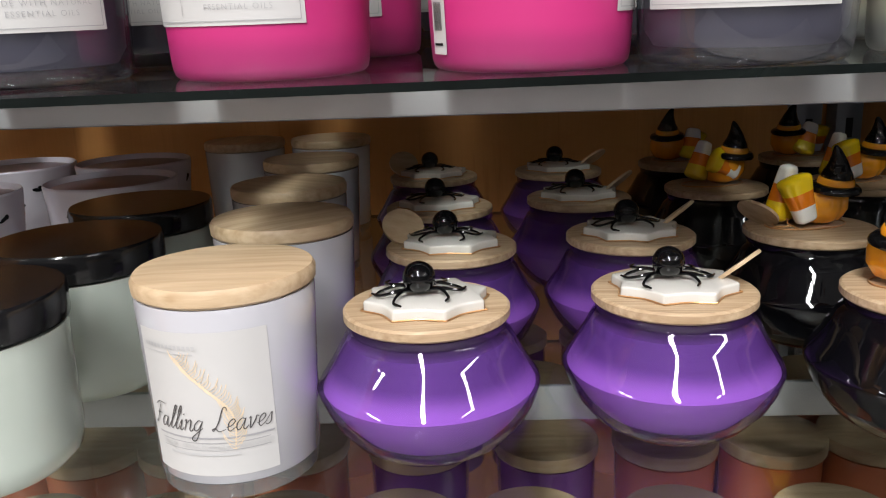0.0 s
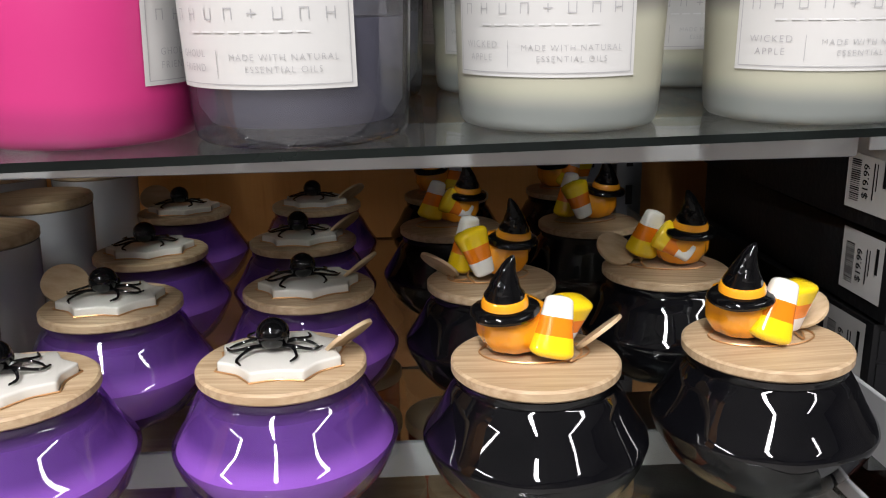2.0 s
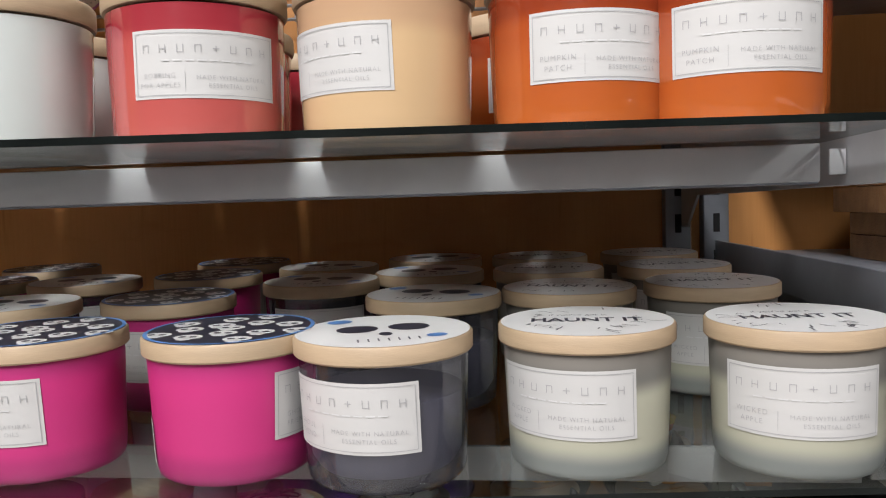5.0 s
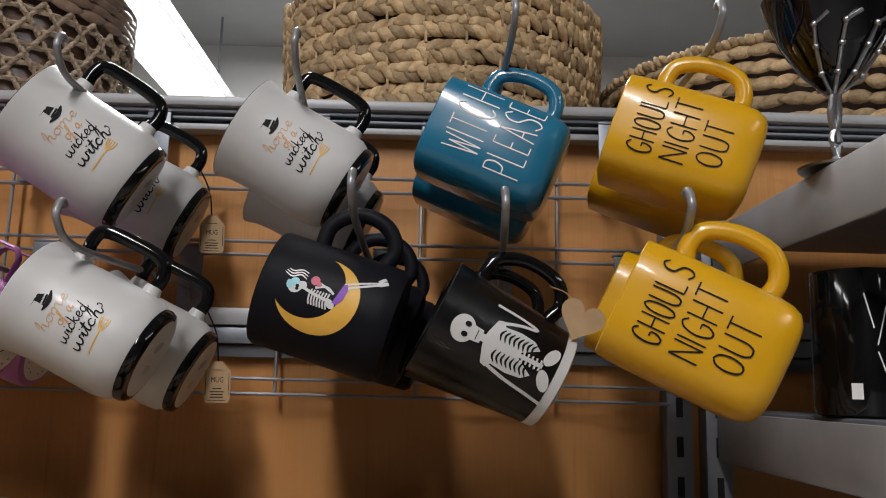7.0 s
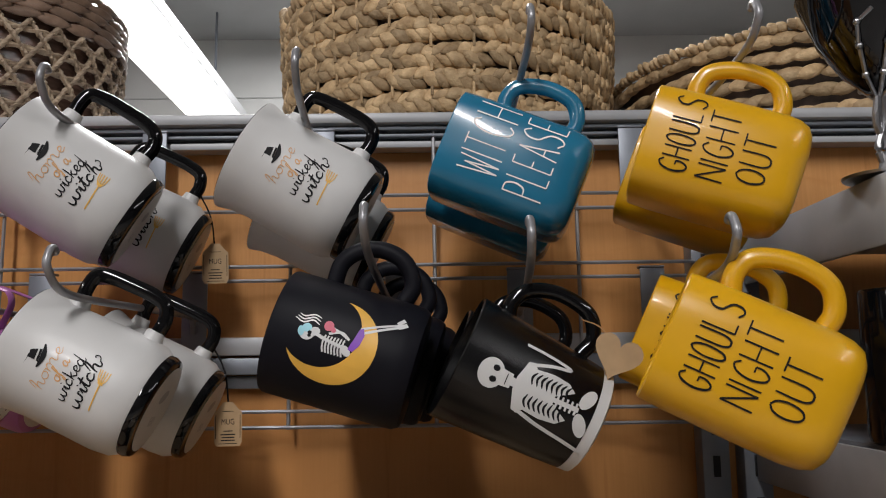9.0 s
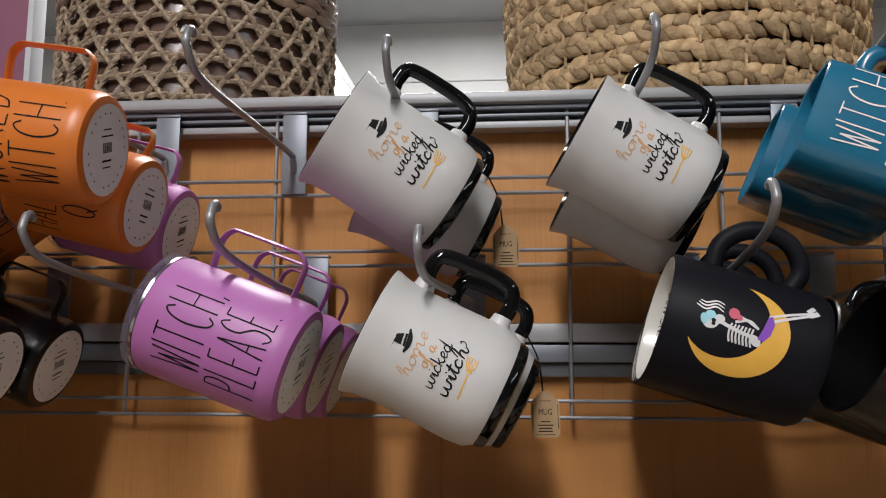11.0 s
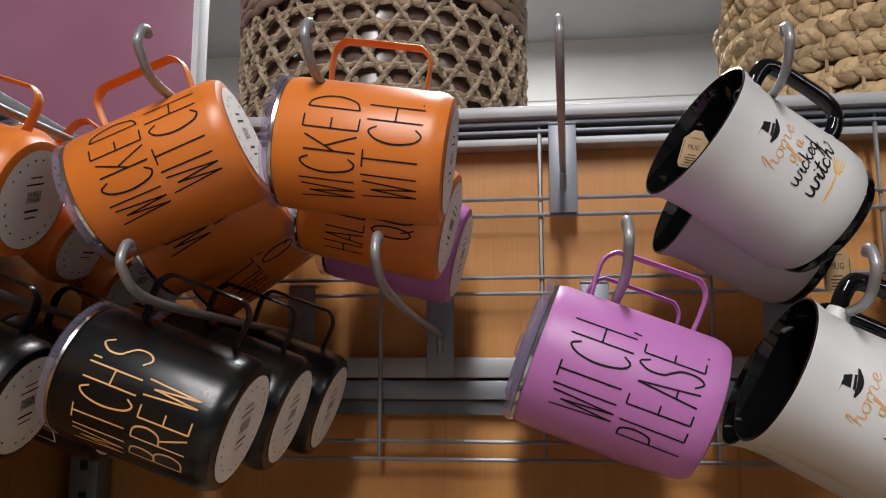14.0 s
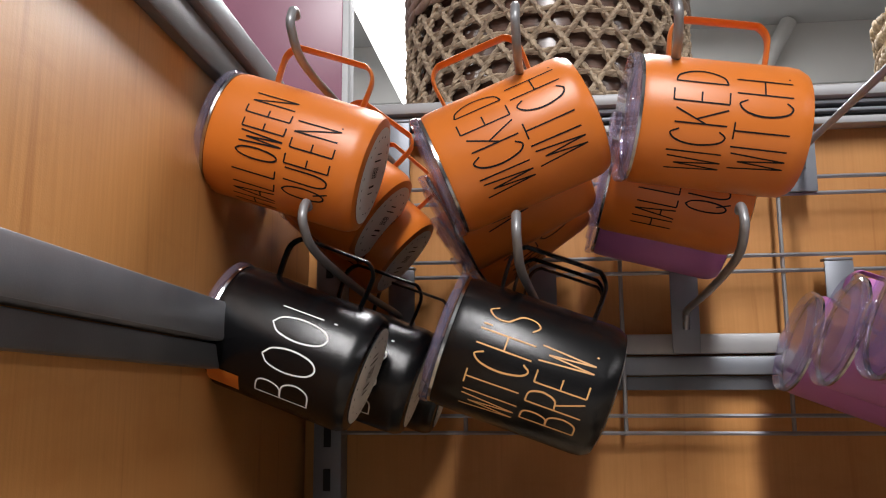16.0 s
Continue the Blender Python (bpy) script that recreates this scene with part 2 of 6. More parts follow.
PALE_JAR = mat("pale_jar", (0.56, 0.60, 0.58), 0.14, coat=0.7, vary=0.08, scale=8)
CREAM_JAR = filled("cream_jar", ((0.0, (0.52, 0.35, 0.19)), (0.018, (0.60, 0.41, 0.23)), (0.054, (0.60, 0.41, 0.23)), (0.066, (0.50, 0.32, 0.19)), (0.075, (0.48, 0.30, 0.18))), 0.18, coat=0.6)
RED_JAR = filled("red_jar", ((0.0, (0.50, 0.11, 0.095)), (0.028, (0.47, 0.09, 0.08)), (0.056, (0.42, 0.065, 0.068)), (0.066, (0.32, 0.030, 0.042)), (0.075, (0.31, 0.028, 0.040))), 0.10, coat=1.0)
ORANGE_JAR = filled("orange_jar", ((0.0, (0.49, 0.120, 0.024)), (0.028, (0.45, 0.098, 0.020)), (0.056, (0.38, 0.070, 0.016)), (0.066, (0.25, 0.038, 0.012)), (0.075, (0.24, 0.036, 0.012))), 0.10, coat=1.0)
PEACH_JAR = mat("peach_jar", (0.55, 0.16, 0.07), 0.2, coat=0.5, vary=0.1, scale=8)
VIOLET_JAR = mat("violet_jar", (0.14, 0.05, 0.20), 0.2, coat=0.5, vary=0.1)
LAVENDER_JAR = mat("lavender_jar", (0.62, 0.58, 0.66), 0.3, vary=0.05)
MAUVE_LID = mat("mauve_lid", (0.28, 0.20, 0.22), 0.35, vary=0.2)
BOX_BLACK = mat("black_card", (0.007, 0.007, 0.008), 0.42, vary=0.3, scale=40, bump=0.2, bump_scale=200, spec=0.3)
ORANGE_MUG = mat("orange_powder_coat", (0.61, 0.165, 0.021), 0.35, vary=0.04, bump=0.06, bump_scale=1500)
ORCHID_MUG = mat("orchid_powder_coat", (0.42, 0.145, 0.39), 0.42, vary=0.04, bump=0.06, bump_scale=1500)
BLACK_MUG = mat("black_powder_coat", (0.003, 0.003, 0.0035), 0.27, vary=0.1, spec=0.42, bump=0.06, bump_scale=1500)
MATTE_BLACK = mat("matte_black_ceramic", (0.006, 0.006, 0.009), 0.5, vary=0.1, spec=0.12)
YELLOW_MUG = mat("yellow_ceramic", (0.63, 0.33, 0.004), 0.30, coat=0.3, vary=0.05)
TEAL_MUG = mat("teal_ceramic", (0.012, 0.145, 0.255), 0.25, coat=0.45, vary=0.08)
WHITE_MUG = mat("white_ceramic", (0.56, 0.555, 0.545), 0.42, coat=0.12, vary=0.03)
CHROME = mat("polished_steel", (0.55, 0.55, 0.56), 0.18, 1.0, vary=0.1)
ACRYLIC = thin_glass("clear_acrylic", (0.92, 0.90, 0.97), haze=0.07, haze_color=(0.6, 0.56, 0.75), ior=1.6)
SEAGRASS = mat("seagrass", (0.60, 0.43, 0.24), 0.68, vary=0.2, scale=70, island=0.42, bump=0.8, bump_scale=320, second=(0.36, 0.23, 0.11))
RATTAN = mat("dark_rattan", (0.13, 0.085, 0.06), 0.45, vary=0.5, scale=60, bump=0.3, bump_scale=500, second=(0.05, 0.03, 0.022), island=0.3)
STRAW = mat("straw", (0.44, 0.34, 0.215), 0.65, vary=0.35, scale=70, bump=0.3, bump_scale=500, island=0.3)
CORD = mat("twisted_cord", (0.46, 0.36, 0.25), 0.5, vary=0.4, scale=90, bump=0.5, bump_scale=700, island=0.25, second=(0.20, 0.135, 0.09))
BASKET_CORE = mat("basket_lining", (0.15, 0.088, 0.066), 0.22, vary=0.5, scale=60, stretch=(1, 1, 3))
PEWTER = mat("pewter", (0.35, 0.35, 0.36), 0.3, 0.9, vary=0.2)
RED_FELT = mat("red_beads", (0.08, 0.02, 0.015), 0.6, vary=0.4, scale=200, bump=0.5, bump_scale=300)


# ---- mesh helpers ----
def obj(name, bm, material, smooth=True):
    me = bpy.data.meshes.new(name)
    bm.normal_update()
    bm.to_mesh(me)
    bm.free()
    for m in material if isinstance(material, (list, tuple)) else [material]:
        me.materials.append(m)
    if smooth:
        me.shade_smooth()
        me.set_sharp_from_angle(angle=radians(38))
    return new(name, me)


def part(name, bm, material, parent, label="", smooth=True):
    ob = obj(name, bm, material, smooth)
    ob.parent = parent
    if label:
        ob["label"] = label
    return ob


def thing(name, label, category, m, group="", kind=""):
    ob = new(name)
    ob.empty_display_size = 0.02
    ob.matrix_basis = m
    return tagged(ob, label, category, group, kind)


def box(lo, hi, bevel=0.0, bm=None, seg=2):
    b = bmesh.new()
    bmesh.ops.create_cube(b, size=1)
    size, mid = [h - l for l, h in zip(lo, hi)], [(h + l) / 2 for l, h in zip(lo, hi)]
    for v in b.verts:
        v.co = Vector([v.co[i] * size[i] + mid[i] for i in range(3)])
    if bevel:
        bmesh.ops.bevel(b, geom=b.edges[:], offset=bevel, segments=seg, affect="EDGES", profile=0.5)
    return join(bm, b)


def join(bm, b):
    if bm is None:
        return b
    me = bpy.data.meshes.new("tmp")
    b.to_mesh(me)
    b.free()
    bm.from_mesh(me)
    bpy.data.meshes.remove(me)
    return bm


def lathe(profile, seg=48, bm=None, squash=None):
    """Turns (radius, height) pairs about z."""
    b = bm or bmesh.new()
    rings = []
    for r, z in profile:
        if r < 1e-6:
            rings.append([b.verts.new((0, 0, z))])
            continue
        ring = []
        for k in range(seg):
            a = 2 * math.pi * k / seg
            f = squash(a, r, z) if squash else 1.0
            ring.append(b.verts.new((r * f * math.cos(a), r * f * math.sin(a), z)))
        rings.append(ring)
    for lo, hi in zip(rings, rings[1:]):
        for k in range(seg):
            j = (k + 1) % seg
            if len(lo) == 1 and len(hi) > 1:
                b.faces.new((lo[0], hi[k], hi[j]))
            elif len(hi) == 1 and len(lo) > 1:
                b.faces.new((lo[k], lo[j], hi[0]))
            elif len(lo) > 1:
                b.faces.new((lo[k], lo[j], hi[j], hi[k]))
    bmesh.ops.recalc_face_normals(b, faces=b.faces[:])
    return b


def sweep(points, radius, seg=8, flat=1.0, bm=None, closed=False, up=(0, 0, 1)):
    """A rod of that radius along points; flat squeezes it across."""
    b = bm or bmesh.new()
    pts = [Vector(p) for p in points]
    rings = []
    for i, p in enumerate(pts):
        a, c = pts[i - 1] if i or closed else p, pts[(i + 1) % len(pts)] if i + 1 < len(pts) or closed else p
        d = (c - a).normalized()
        side = d.cross(Vector(up))
        side = side.normalized() if side.length > 1e-4 else Vector((1, 0, 0))
        top = side.cross(d)
        r = radius[i] if isinstance(radius, (list, tuple)) else radius
        rings.append([b.verts.new(p + r * (math.cos(2 * math.pi * k / seg) * side + flat * math.sin(2 * math.pi * k / seg) * top)) for k in range(seg)])
    pairs = list(zip(rings, rings[1:])) + ([(rings[-1], rings[0])] if closed else [])
    for lo, hi in pairs:
        for k in range(seg):
            j = (k + 1) % seg
            b.faces.new((lo[k], lo[j], hi[j], hi[k]))
    if not closed:
        b.faces.new(rings[0][::-1])
        b.faces.new(rings[-1])
    return b


def smooth_path(points, n=6):
    """A rounded line through the points."""
    p = [Vector(q) for q in points]
    p = [2 * p[0] - p[1]] + p + [2 * p[-1] - p[-2]]
    out = []
    for i in range(1, len(p) - 2):
        for k in range(n):
            t = k / n
            a, b, c, d = p[i - 1], p[i], p[i + 1], p[i + 2]
            out.append(0.5 * (2 * b + (c - a) * t + (2 * a - 5 * b + 4 * c - d) * t * t + (3 * b - a - 3 * c + d) * t ** 3))
    return out + [p[-2]]


def ball(center, r, scale=(1, 1, 1), bm=None, u=16, v=10):
    b = bmesh.new()
    bmesh.ops.create_uvsphere(b, u_segments=u, v_segments=v, radius=r)
    for w in b.verts:
        w.co = Vector([w.co[i] * scale[i] + center[i] for i in range(3)])
    return join(bm, b)


def move(bm, m):
    bm.transform(m)
    return bm


def lettering(text, size, sx=1.0, thin=0.0, shear=0.0, space=1.0):
    """Flat letters, centred on the origin in x, standing on y = 0."""
    cu = bpy.data.curves.new("letters", "FONT")
    cu.body, cu.size, cu.align_x, cu.offset, cu.shear, cu.resolution_u = text, size, "CENTER", thin, shear, 3
    cu.space_character = space
    ob = new("letters", cu)
    me = bpy.data.meshes.new_from_object(ob.evaluated_get(bpy.context.evaluated_depsgraph_get()))
    bpy.data.objects.remove(ob)
    bpy.data.curves.remove(cu)
    b = bmesh.new()
    b.from_mesh(me)
    bpy.data.meshes.remove(me)
    for v in b.verts:
        v.co.x *= sx
    return b


def flat_shape(points):
    b = bmesh.new()
    b.faces.new([b.verts.new((x, y, 0)) for x, y in points])
    return b


def disc(cx, cy, rx, ry, n=20, turn=0.0):
    c, s = math.cos(turn), math.sin(turn)
    return flat_shape([(cx + c * rx * math.cos(a) - s * ry * math.sin(a), cy + s * rx * math.cos(a) + c * ry * math.sin(a)) for a in [2 * math.pi * k / n for k in range(n)]])


def stroke(points, width, n=5):
    """A flat brush stroke along points in the plane."""
    p = smooth_path([(x, y, 0) for x, y in points], n)
    b = bmesh.new()
    left, right = [], []
    for i, q in enumerate(p):
        d = (p[min(i + 1, len(p) - 1)] - p[max(i - 1, 0)]).normalized()
        w = width(i / (len(p) - 1)) if callable(width) else width
        left.append(b.verts.new(q + Vector((-d.y, d.x, 0)) * w / 2))
        right.append(b.verts.new(q - Vector((-d.y, d.x, 0)) * w / 2))
    for i in range(len(p) - 1):
        b.faces.new((left[i], right[i], right[i + 1], left[i + 1]))
    return b


def bars(rows):
    """Plain bars (x, y, width, height) in the plane."""
    b = None
    for x, y, w, h in rows:
        b = join(b, flat_shape([(x - w / 2, y - h / 2), (x + w / 2, y - h / 2), (x + w / 2, y + h / 2), (x - w / 2, y + h / 2)]))
    return b


def gather(*bms):
    b = bms[0]
    for o in bms[1:]:
        b = join(b, o)
    return b


def place2d(bm, x, y, turn=0.0, scale=1.0):
    return move(bm, Matrix.Translation((x, y, 0)) @ Matrix.Rotation(turn, 4, "Z") @ Matrix.Scale(scale, 4))


def wrap(bm, radius, lift, cuts=0.006):
    """Bends a flat shape round an upright jar: x runs along the wall, y up, the middle faces -y."""
    lo, hi = min(v.co.x for v in bm.verts), max(v.co.x for v in bm.verts)
    x = math.floor(lo / cuts) * cuts
    while x < hi:
        bmesh.ops.bisect_plane(bm, geom=bm.verts[:] + bm.edges[:] + bm.faces[:], plane_co=(x, 0, 0), plane_no=(1, 0, 0))
        x += cuts
    for v in bm.verts:
        r = radius(v.co.y) if callable(radius) else radius
        a = v.co.x / r
        v.co = Vector(((r + lift) * math.sin(a), -(r + lift) * math.cos(a), v.co.y))
    return bm


def solid(name, lo, hi, material, bevel=0.0, label="", kind="structure", category=""):
    return tagged(obj(name, box(lo, hi, bevel), material, smooth=bool(bevel)), label, category, kind=kind)


def turned(x, y, z, deg=0):
    return pose(x, y, z, 0, 0, deg)


# ---- hall ----
solid("floor", (-6, -6, -0.1), (7, 4.2, 0), FLOORING, label="grey polished shop floor tiles")
solid("ceiling", (-6, -6, 3.6), (7, 4.2, 3.7), CEILING, label="white suspended ceiling")
solid("wall_south", (-6, -6.15, 0), (7, -6, 3.6), AISLE_WALL, label="dim painted shop wall behind the aisles")
solid("wall_west", (-6.15, -6, 0), (-6, 4.2, 3.6), AISLE_WALL, label="dim painted shop wall behind the aisles")
solid("wall_east", (7, -6, 0), (7.15, 4.2, 3.6), AISLE_WALL, label="dim painted shop wall behind the aisles")
north = solid("wall_north", (-6, 4.0, 0), (7, 4.2, 3.6), WHITE_WALL, label="white painted concrete block wall")

SCRIPT = {"h": ".5|0,.45 .12,1 .2,.9 .12,.3 .1,0;.1,.2 .2,.45 .32,.45 .34,.1 .45,0 .55,.2", "o": ".42|.3,.45 .12,.4 .05,.2 .15,0 .3,.02 .38,.25 .3,.45 .5,.38", "m": ".80|.06,.45 .07,0;.08,.25 .2,.47 .31,.40 .32,0;.32,.25 .45,.47 .56,.40 .57,.08 .66,0 .80,.15",
          "e": ".36|0,.15 .2,.22 .3,.38 .2,.48 .07,.35 .08,.1 .2,0 .4,.15", "f": ".32|0,.1 .2,.5 .3,.95 .2,1 .14,.6 .12,-.2 .05,-.38 0,-.25 .2,.1", "a": ".5|.35,.42 .18,.46 .05,.25 .12,.02 .25,.08 .36,.45;.36,.45 .35,.1 .44,0 .55,.15",
          "w": ".70|0,.45 .03,.12 .13,0 .25,.10 .31,.45;.31,.45 .34,.10 .44,0 .56,.12 .60,.45 .72,.40", "i": ".24|0,.15 .1,.45 .1,.08 .18,0 .28,.15;.13,.66 .16,.72", "c": ".38|.32,.36 .2,.48 .05,.3 .07,.06 .2,0 .38,.14", "k": ".44|.06,1 .08,.5 .06,0;.07,.2 .32,.5;.15,.28 .24,.12 .34,0 .46,.12",
          "d": ".52|.34,.36 .2,.47 .05,.25 .14,0 .30,.10 .36,.40;.40,1.0 .37,.4 .38,.06 .46,0 .56,.12", "t": ".28|0,.15 .14,.6 .18,.9 .12,.4 .12,.06 .2,0 .32,.15;0,.6 .3,.64", "F": ".5|0,.85 .2,1 .6,.98;.3,.95 .2,.3 .1,0 0,.1;.12,.5 .45,.52", "l": ".26|0,.1 .2,.6 .22,1 .14,.9 .1,.2 .18,0 .3,.15",
          "n": ".44|0,.4 .08,.45 .08,0;.08,.25 .22,.47 .3,.4 .31,.08 .4,0 .48,.15", "g": ".46|.34,.42 .18,.46 .05,.25 .12,.04 .26,.1 .36,.45;.36,.45 .3,-.3 .15,-.4 .08,-.25 .45,.15", "L": ".55|.4,.85 .3,1 .2,.9 .18,.4 .08,.05 0,.08 .1,.14 .3,0 .55,.08", "v": ".4|0,.4 .06,.45 .14,0 .28,.3 .3,.46 .42,.42", "s": ".3|0,.1 .18,.45 .22,.3 .24,.08 .1,0 .02,.06", " ": ".4|"}


def script_text(text, cx, cy, width, height, pen, slant=0.35):
    """Joined handwriting about cx, cy: width of the word, height of its tall letters; the pen swells in the middle of each stroke."""
    wide = [float(SCRIPT[ch].split("|")[0]) for ch in text]
    unit, x, b = width / sum(wide), -width / 2, None
    for ch, w in zip(text, wide):
        for line in SCRIPT[ch].split("|")[1].split(";"):
            pts = [tuple(float(v) for v in q.split(",")) for q in line.split()]
            if len(pts) > 1:
                pts = [(cx + x + unit * px + height * slant * (py - 0.3), cy + height * (py - 0.3)) for px, py in pts]
                b = gather(*([b] if b else []), stroke(pts, lambda q: pen * (0.65 + 0.50 * math.sin(math.pi * q)), 5))
        x += unit * w
    return b


# ---- shelving bay ----
X0, X1 = 0.0, 1.205
back = solid("back_panel", (X0 - 0.11, 0.03, 0.2), (X1, 0.055, 1.80), LAMINATE, label="orange-brown wood-grain laminate back panel")
back2 = solid("back_panel", (X1 + 0.004, 0.03, 0.2), (2.4, 0.055, 1.80), LAMINATE, label="orange-brown wood-grain laminate back panel")
side = solid("side_panel", (-0.045, -0.95, -0.6), (-0.008, 0.0, 0.972), LAMINATE, 0.001, label="orange-brown wood-grain laminate end panel")
side.matrix_basis = pose(-0.016, 0.026, 0.80, 0, 0, 2.5)
bar = thing("side_rail", "grey painted steel rail along the end panel", "rail", pose(-0.016, 0.02, 1.56, -1.2, 0, 2.5), kind="structure")
part("rail", box((-0.007, -0.95, -0.004), (0.010, -0.02, 0.023), 0.003), STEEL, bar)
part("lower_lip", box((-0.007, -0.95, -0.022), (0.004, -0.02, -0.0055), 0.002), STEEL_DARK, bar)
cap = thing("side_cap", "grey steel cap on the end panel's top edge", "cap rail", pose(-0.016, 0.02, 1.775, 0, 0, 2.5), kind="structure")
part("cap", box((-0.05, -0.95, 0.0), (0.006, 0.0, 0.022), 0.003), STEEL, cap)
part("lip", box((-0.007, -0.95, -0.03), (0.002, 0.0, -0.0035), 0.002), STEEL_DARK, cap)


def upright(x, label):
    t = thing("upright", label, "slotted post", pose(x, 0.012, 0), "slotted posts", "structure")
    part("post", box((-0.014, -0.010, 0.0), (0.014, 0.016, 1.80), 0.0015), STEEL, t)
    b = None
    for k in range(26):
        z = 0.72 + k * 0.0417
        b = box((-0.0035, -0.0112, z), (0.0035, -0.0095, z + 0.021), bm=b)
    part("slots", b, SLOT, t, "black slots", smooth=False)
    return t


for ux in (X0 + 0.005, X1 - 0.016, X1 + 0.0265):
    upright(ux, "grey steel slotted upright post against the back panel")

# wire grid hung between the uprights
grid = thing("wire_grid", "grey welded wire display grid on the back panel", "wire grid", pose(0, 0, 0))
for gx in [-0.0108 + 0.1524 * k for k in range(1, 8)]:
    part("upright_wire", sweep([(gx, 0.0035, 1.482), (gx, 0.0035, 1.806)], 0.0021, 6, up=(0, 1, 0)), WIRE, grid)
for gz in (1.4845, 1.5005, 1.6355, 1.6505, 1.7095, 1.7255):
    part("cross_wire", sweep([(0.02, 0, gz), (1.178, 0, gz)], 0.0021, 6), WIRE, grid)
for x0, x1 in ((0.02, 1.178), (1.235, 2.4)):
    rail = thing("grid_rail", "grey extruded steel rail across the bay", "rail", pose(0, 0, 0), "rails", "structure")
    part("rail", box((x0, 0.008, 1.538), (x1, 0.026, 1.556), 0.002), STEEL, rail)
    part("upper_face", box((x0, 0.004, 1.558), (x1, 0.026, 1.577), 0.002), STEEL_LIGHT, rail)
    # dark strip stands in for the shade under the rail
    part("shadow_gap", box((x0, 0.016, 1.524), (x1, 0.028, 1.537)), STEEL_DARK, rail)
    top = thing("top_rail", "grey extruded steel rail along the fixture's top edge", "rail", pose(0, 0, 0), "rails", "structure")
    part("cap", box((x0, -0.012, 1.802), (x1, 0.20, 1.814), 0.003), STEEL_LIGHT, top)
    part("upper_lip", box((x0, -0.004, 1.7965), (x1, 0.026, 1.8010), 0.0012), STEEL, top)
    # recess shade is put into this strip's dark colour
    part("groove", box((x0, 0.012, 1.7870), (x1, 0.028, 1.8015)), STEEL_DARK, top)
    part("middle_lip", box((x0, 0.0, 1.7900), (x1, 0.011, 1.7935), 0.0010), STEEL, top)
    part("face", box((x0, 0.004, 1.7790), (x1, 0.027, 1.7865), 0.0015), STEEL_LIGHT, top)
top_deck = solid("top_deck", (-0.05, 0.205, 1.795), (2.4, 0.62, 1.812), STEEL, 0.002, label="grey steel top deck of the fixture")


def arm_plate(x, front, back, low, high, thick=0.003):
    """Flat steel arm: rounded at its front end, deeper at its root."""
    r = (high - low) / 2
    prof = [(front + r - r * math.sin(q), (high + low) / 2 + r * math.cos(q)) for q in [math.pi * k / 10 for k in range(11)]]
    prof += [(back - 0.09, low), (back - 0.03, low - 0.034), (back, low - 0.034), (back, high)]
    bb = bmesh.new()
    f = bb.faces.new([bb.verts.new((x - thick / 2, y, zz)) for y, zz in prof])
    ex = bmesh.ops.extrude_face_region(bb, geom=[f])
    bmesh.ops.translate(bb, vec=(thick, 0, 0), verts=[v for v in ex["geom"] if isinstance(v, bmesh.types.BMVert)])
    bmesh.ops.recalc_face_normals(bb, faces=bb.faces[:])
    bmesh.ops.bevel(bb, geom=[e for e in bb.edges if len(e.link_faces) == 2 and e.calc_face_angle() > 1.2], offset=0.0006, segments=1, affect="EDGES")
    return bb


def arm_hole(x, y, z, thick=0.003):
    hole = bmesh.new()
    bmesh.ops.create_cone(hole, cap_ends=True, segments=14, radius1=0.0026, radius2=0.0026, depth=thick + 0.0008)
    hole.transform(pose(x, y, z, 0, 90, 0))
    return hole


def glass_shelf(m, front, rail_front, x0=0.03, x1=1.186, under=True, skew=0.10):
    """Glass sheet on a steel rail and two side brackets with plastic corner clips."""
    t = thing("glass_shelf", "smoky glass shelf on grey steel brackets", "shelf", m, "glass shelves")
    b = box((x0, front, -0.0034), (x1, 0.0, 0.0))
    for v in b.verts:
        if v.co.x < 0.5 and v.co.y < -0.2:
            v.co.y -= skew
    for f in b.faces:
        f.material_index = 0 if abs(f.normal.z) > 0.5 else 1
    part("glass", b, [GLASS, EDGE], t, smooth=False)
    part("front_rail", box((x0 + 0.006, rail_front, -0.0255), (x1 - 0.006, rail_front + 0.004, -0.0046), 0.001), STEEL_LIGHT, t)
    if under:
        part("rail_flange", box((x0 + 0.006, rail_front + 0.0045, -0.0265), (x1 - 0.006, rail_front + 0.030, -0.0245)), STEEL, t)
    for bx in (x0 - 0.008, x1 + 0.008):
        s = -1 if bx > 0.6 else 1
        arm = part("bracket", arm_plate(bx, front - 0.010, 0.0, -0.028, 0.001), STEEL_LIGHT, t, smooth=False)
        part("hole", arm_hole(bx, front + 0.006, -0.014), SLOT, arm, smooth=False)
        part("tab", box((min(bx + s * 0.002, bx + s * 0.011), rail_front - 0.004, -0.022), (max(bx + s * 0.002, bx + s * 0.011), rail_front - 0.001, -0.008), 0.0008), STEEL_LIGHT, arm)
        part("clip", gather(box((min(bx + s * 0.002, bx + s * 0.020), front - 0.003, -0.0085), (max(bx + s * 0.002, bx + s * 0.020), front - 0.0005, 0.0028), 0.001), box((min(bx + s * 0.002, bx + s * 0.020), front - 0.003, 0.0006), (max(bx + s * 0.002, bx + s * 0.020), front + 0.012, 0.0030), 0.001)), CLIP, t, "translucent white plastic corner clip")
    return t


ZA, ZB, ZC, ZD = 0.942, 1.1185, 1.2895, 0.79
TILT_B = pose(0, -0.5, ZB, 2.0) @ pose(0, 0.5, 0)  # this shelf sags towards its front
glass_shelf(TILT_B, -0.550, -0.48, x1=1.211)
glass_shelf(pose(0, 0, ZC), -0.600, -0.49)
glass_shelf(pose(0, 0, ZA), -0.572, -0.455)
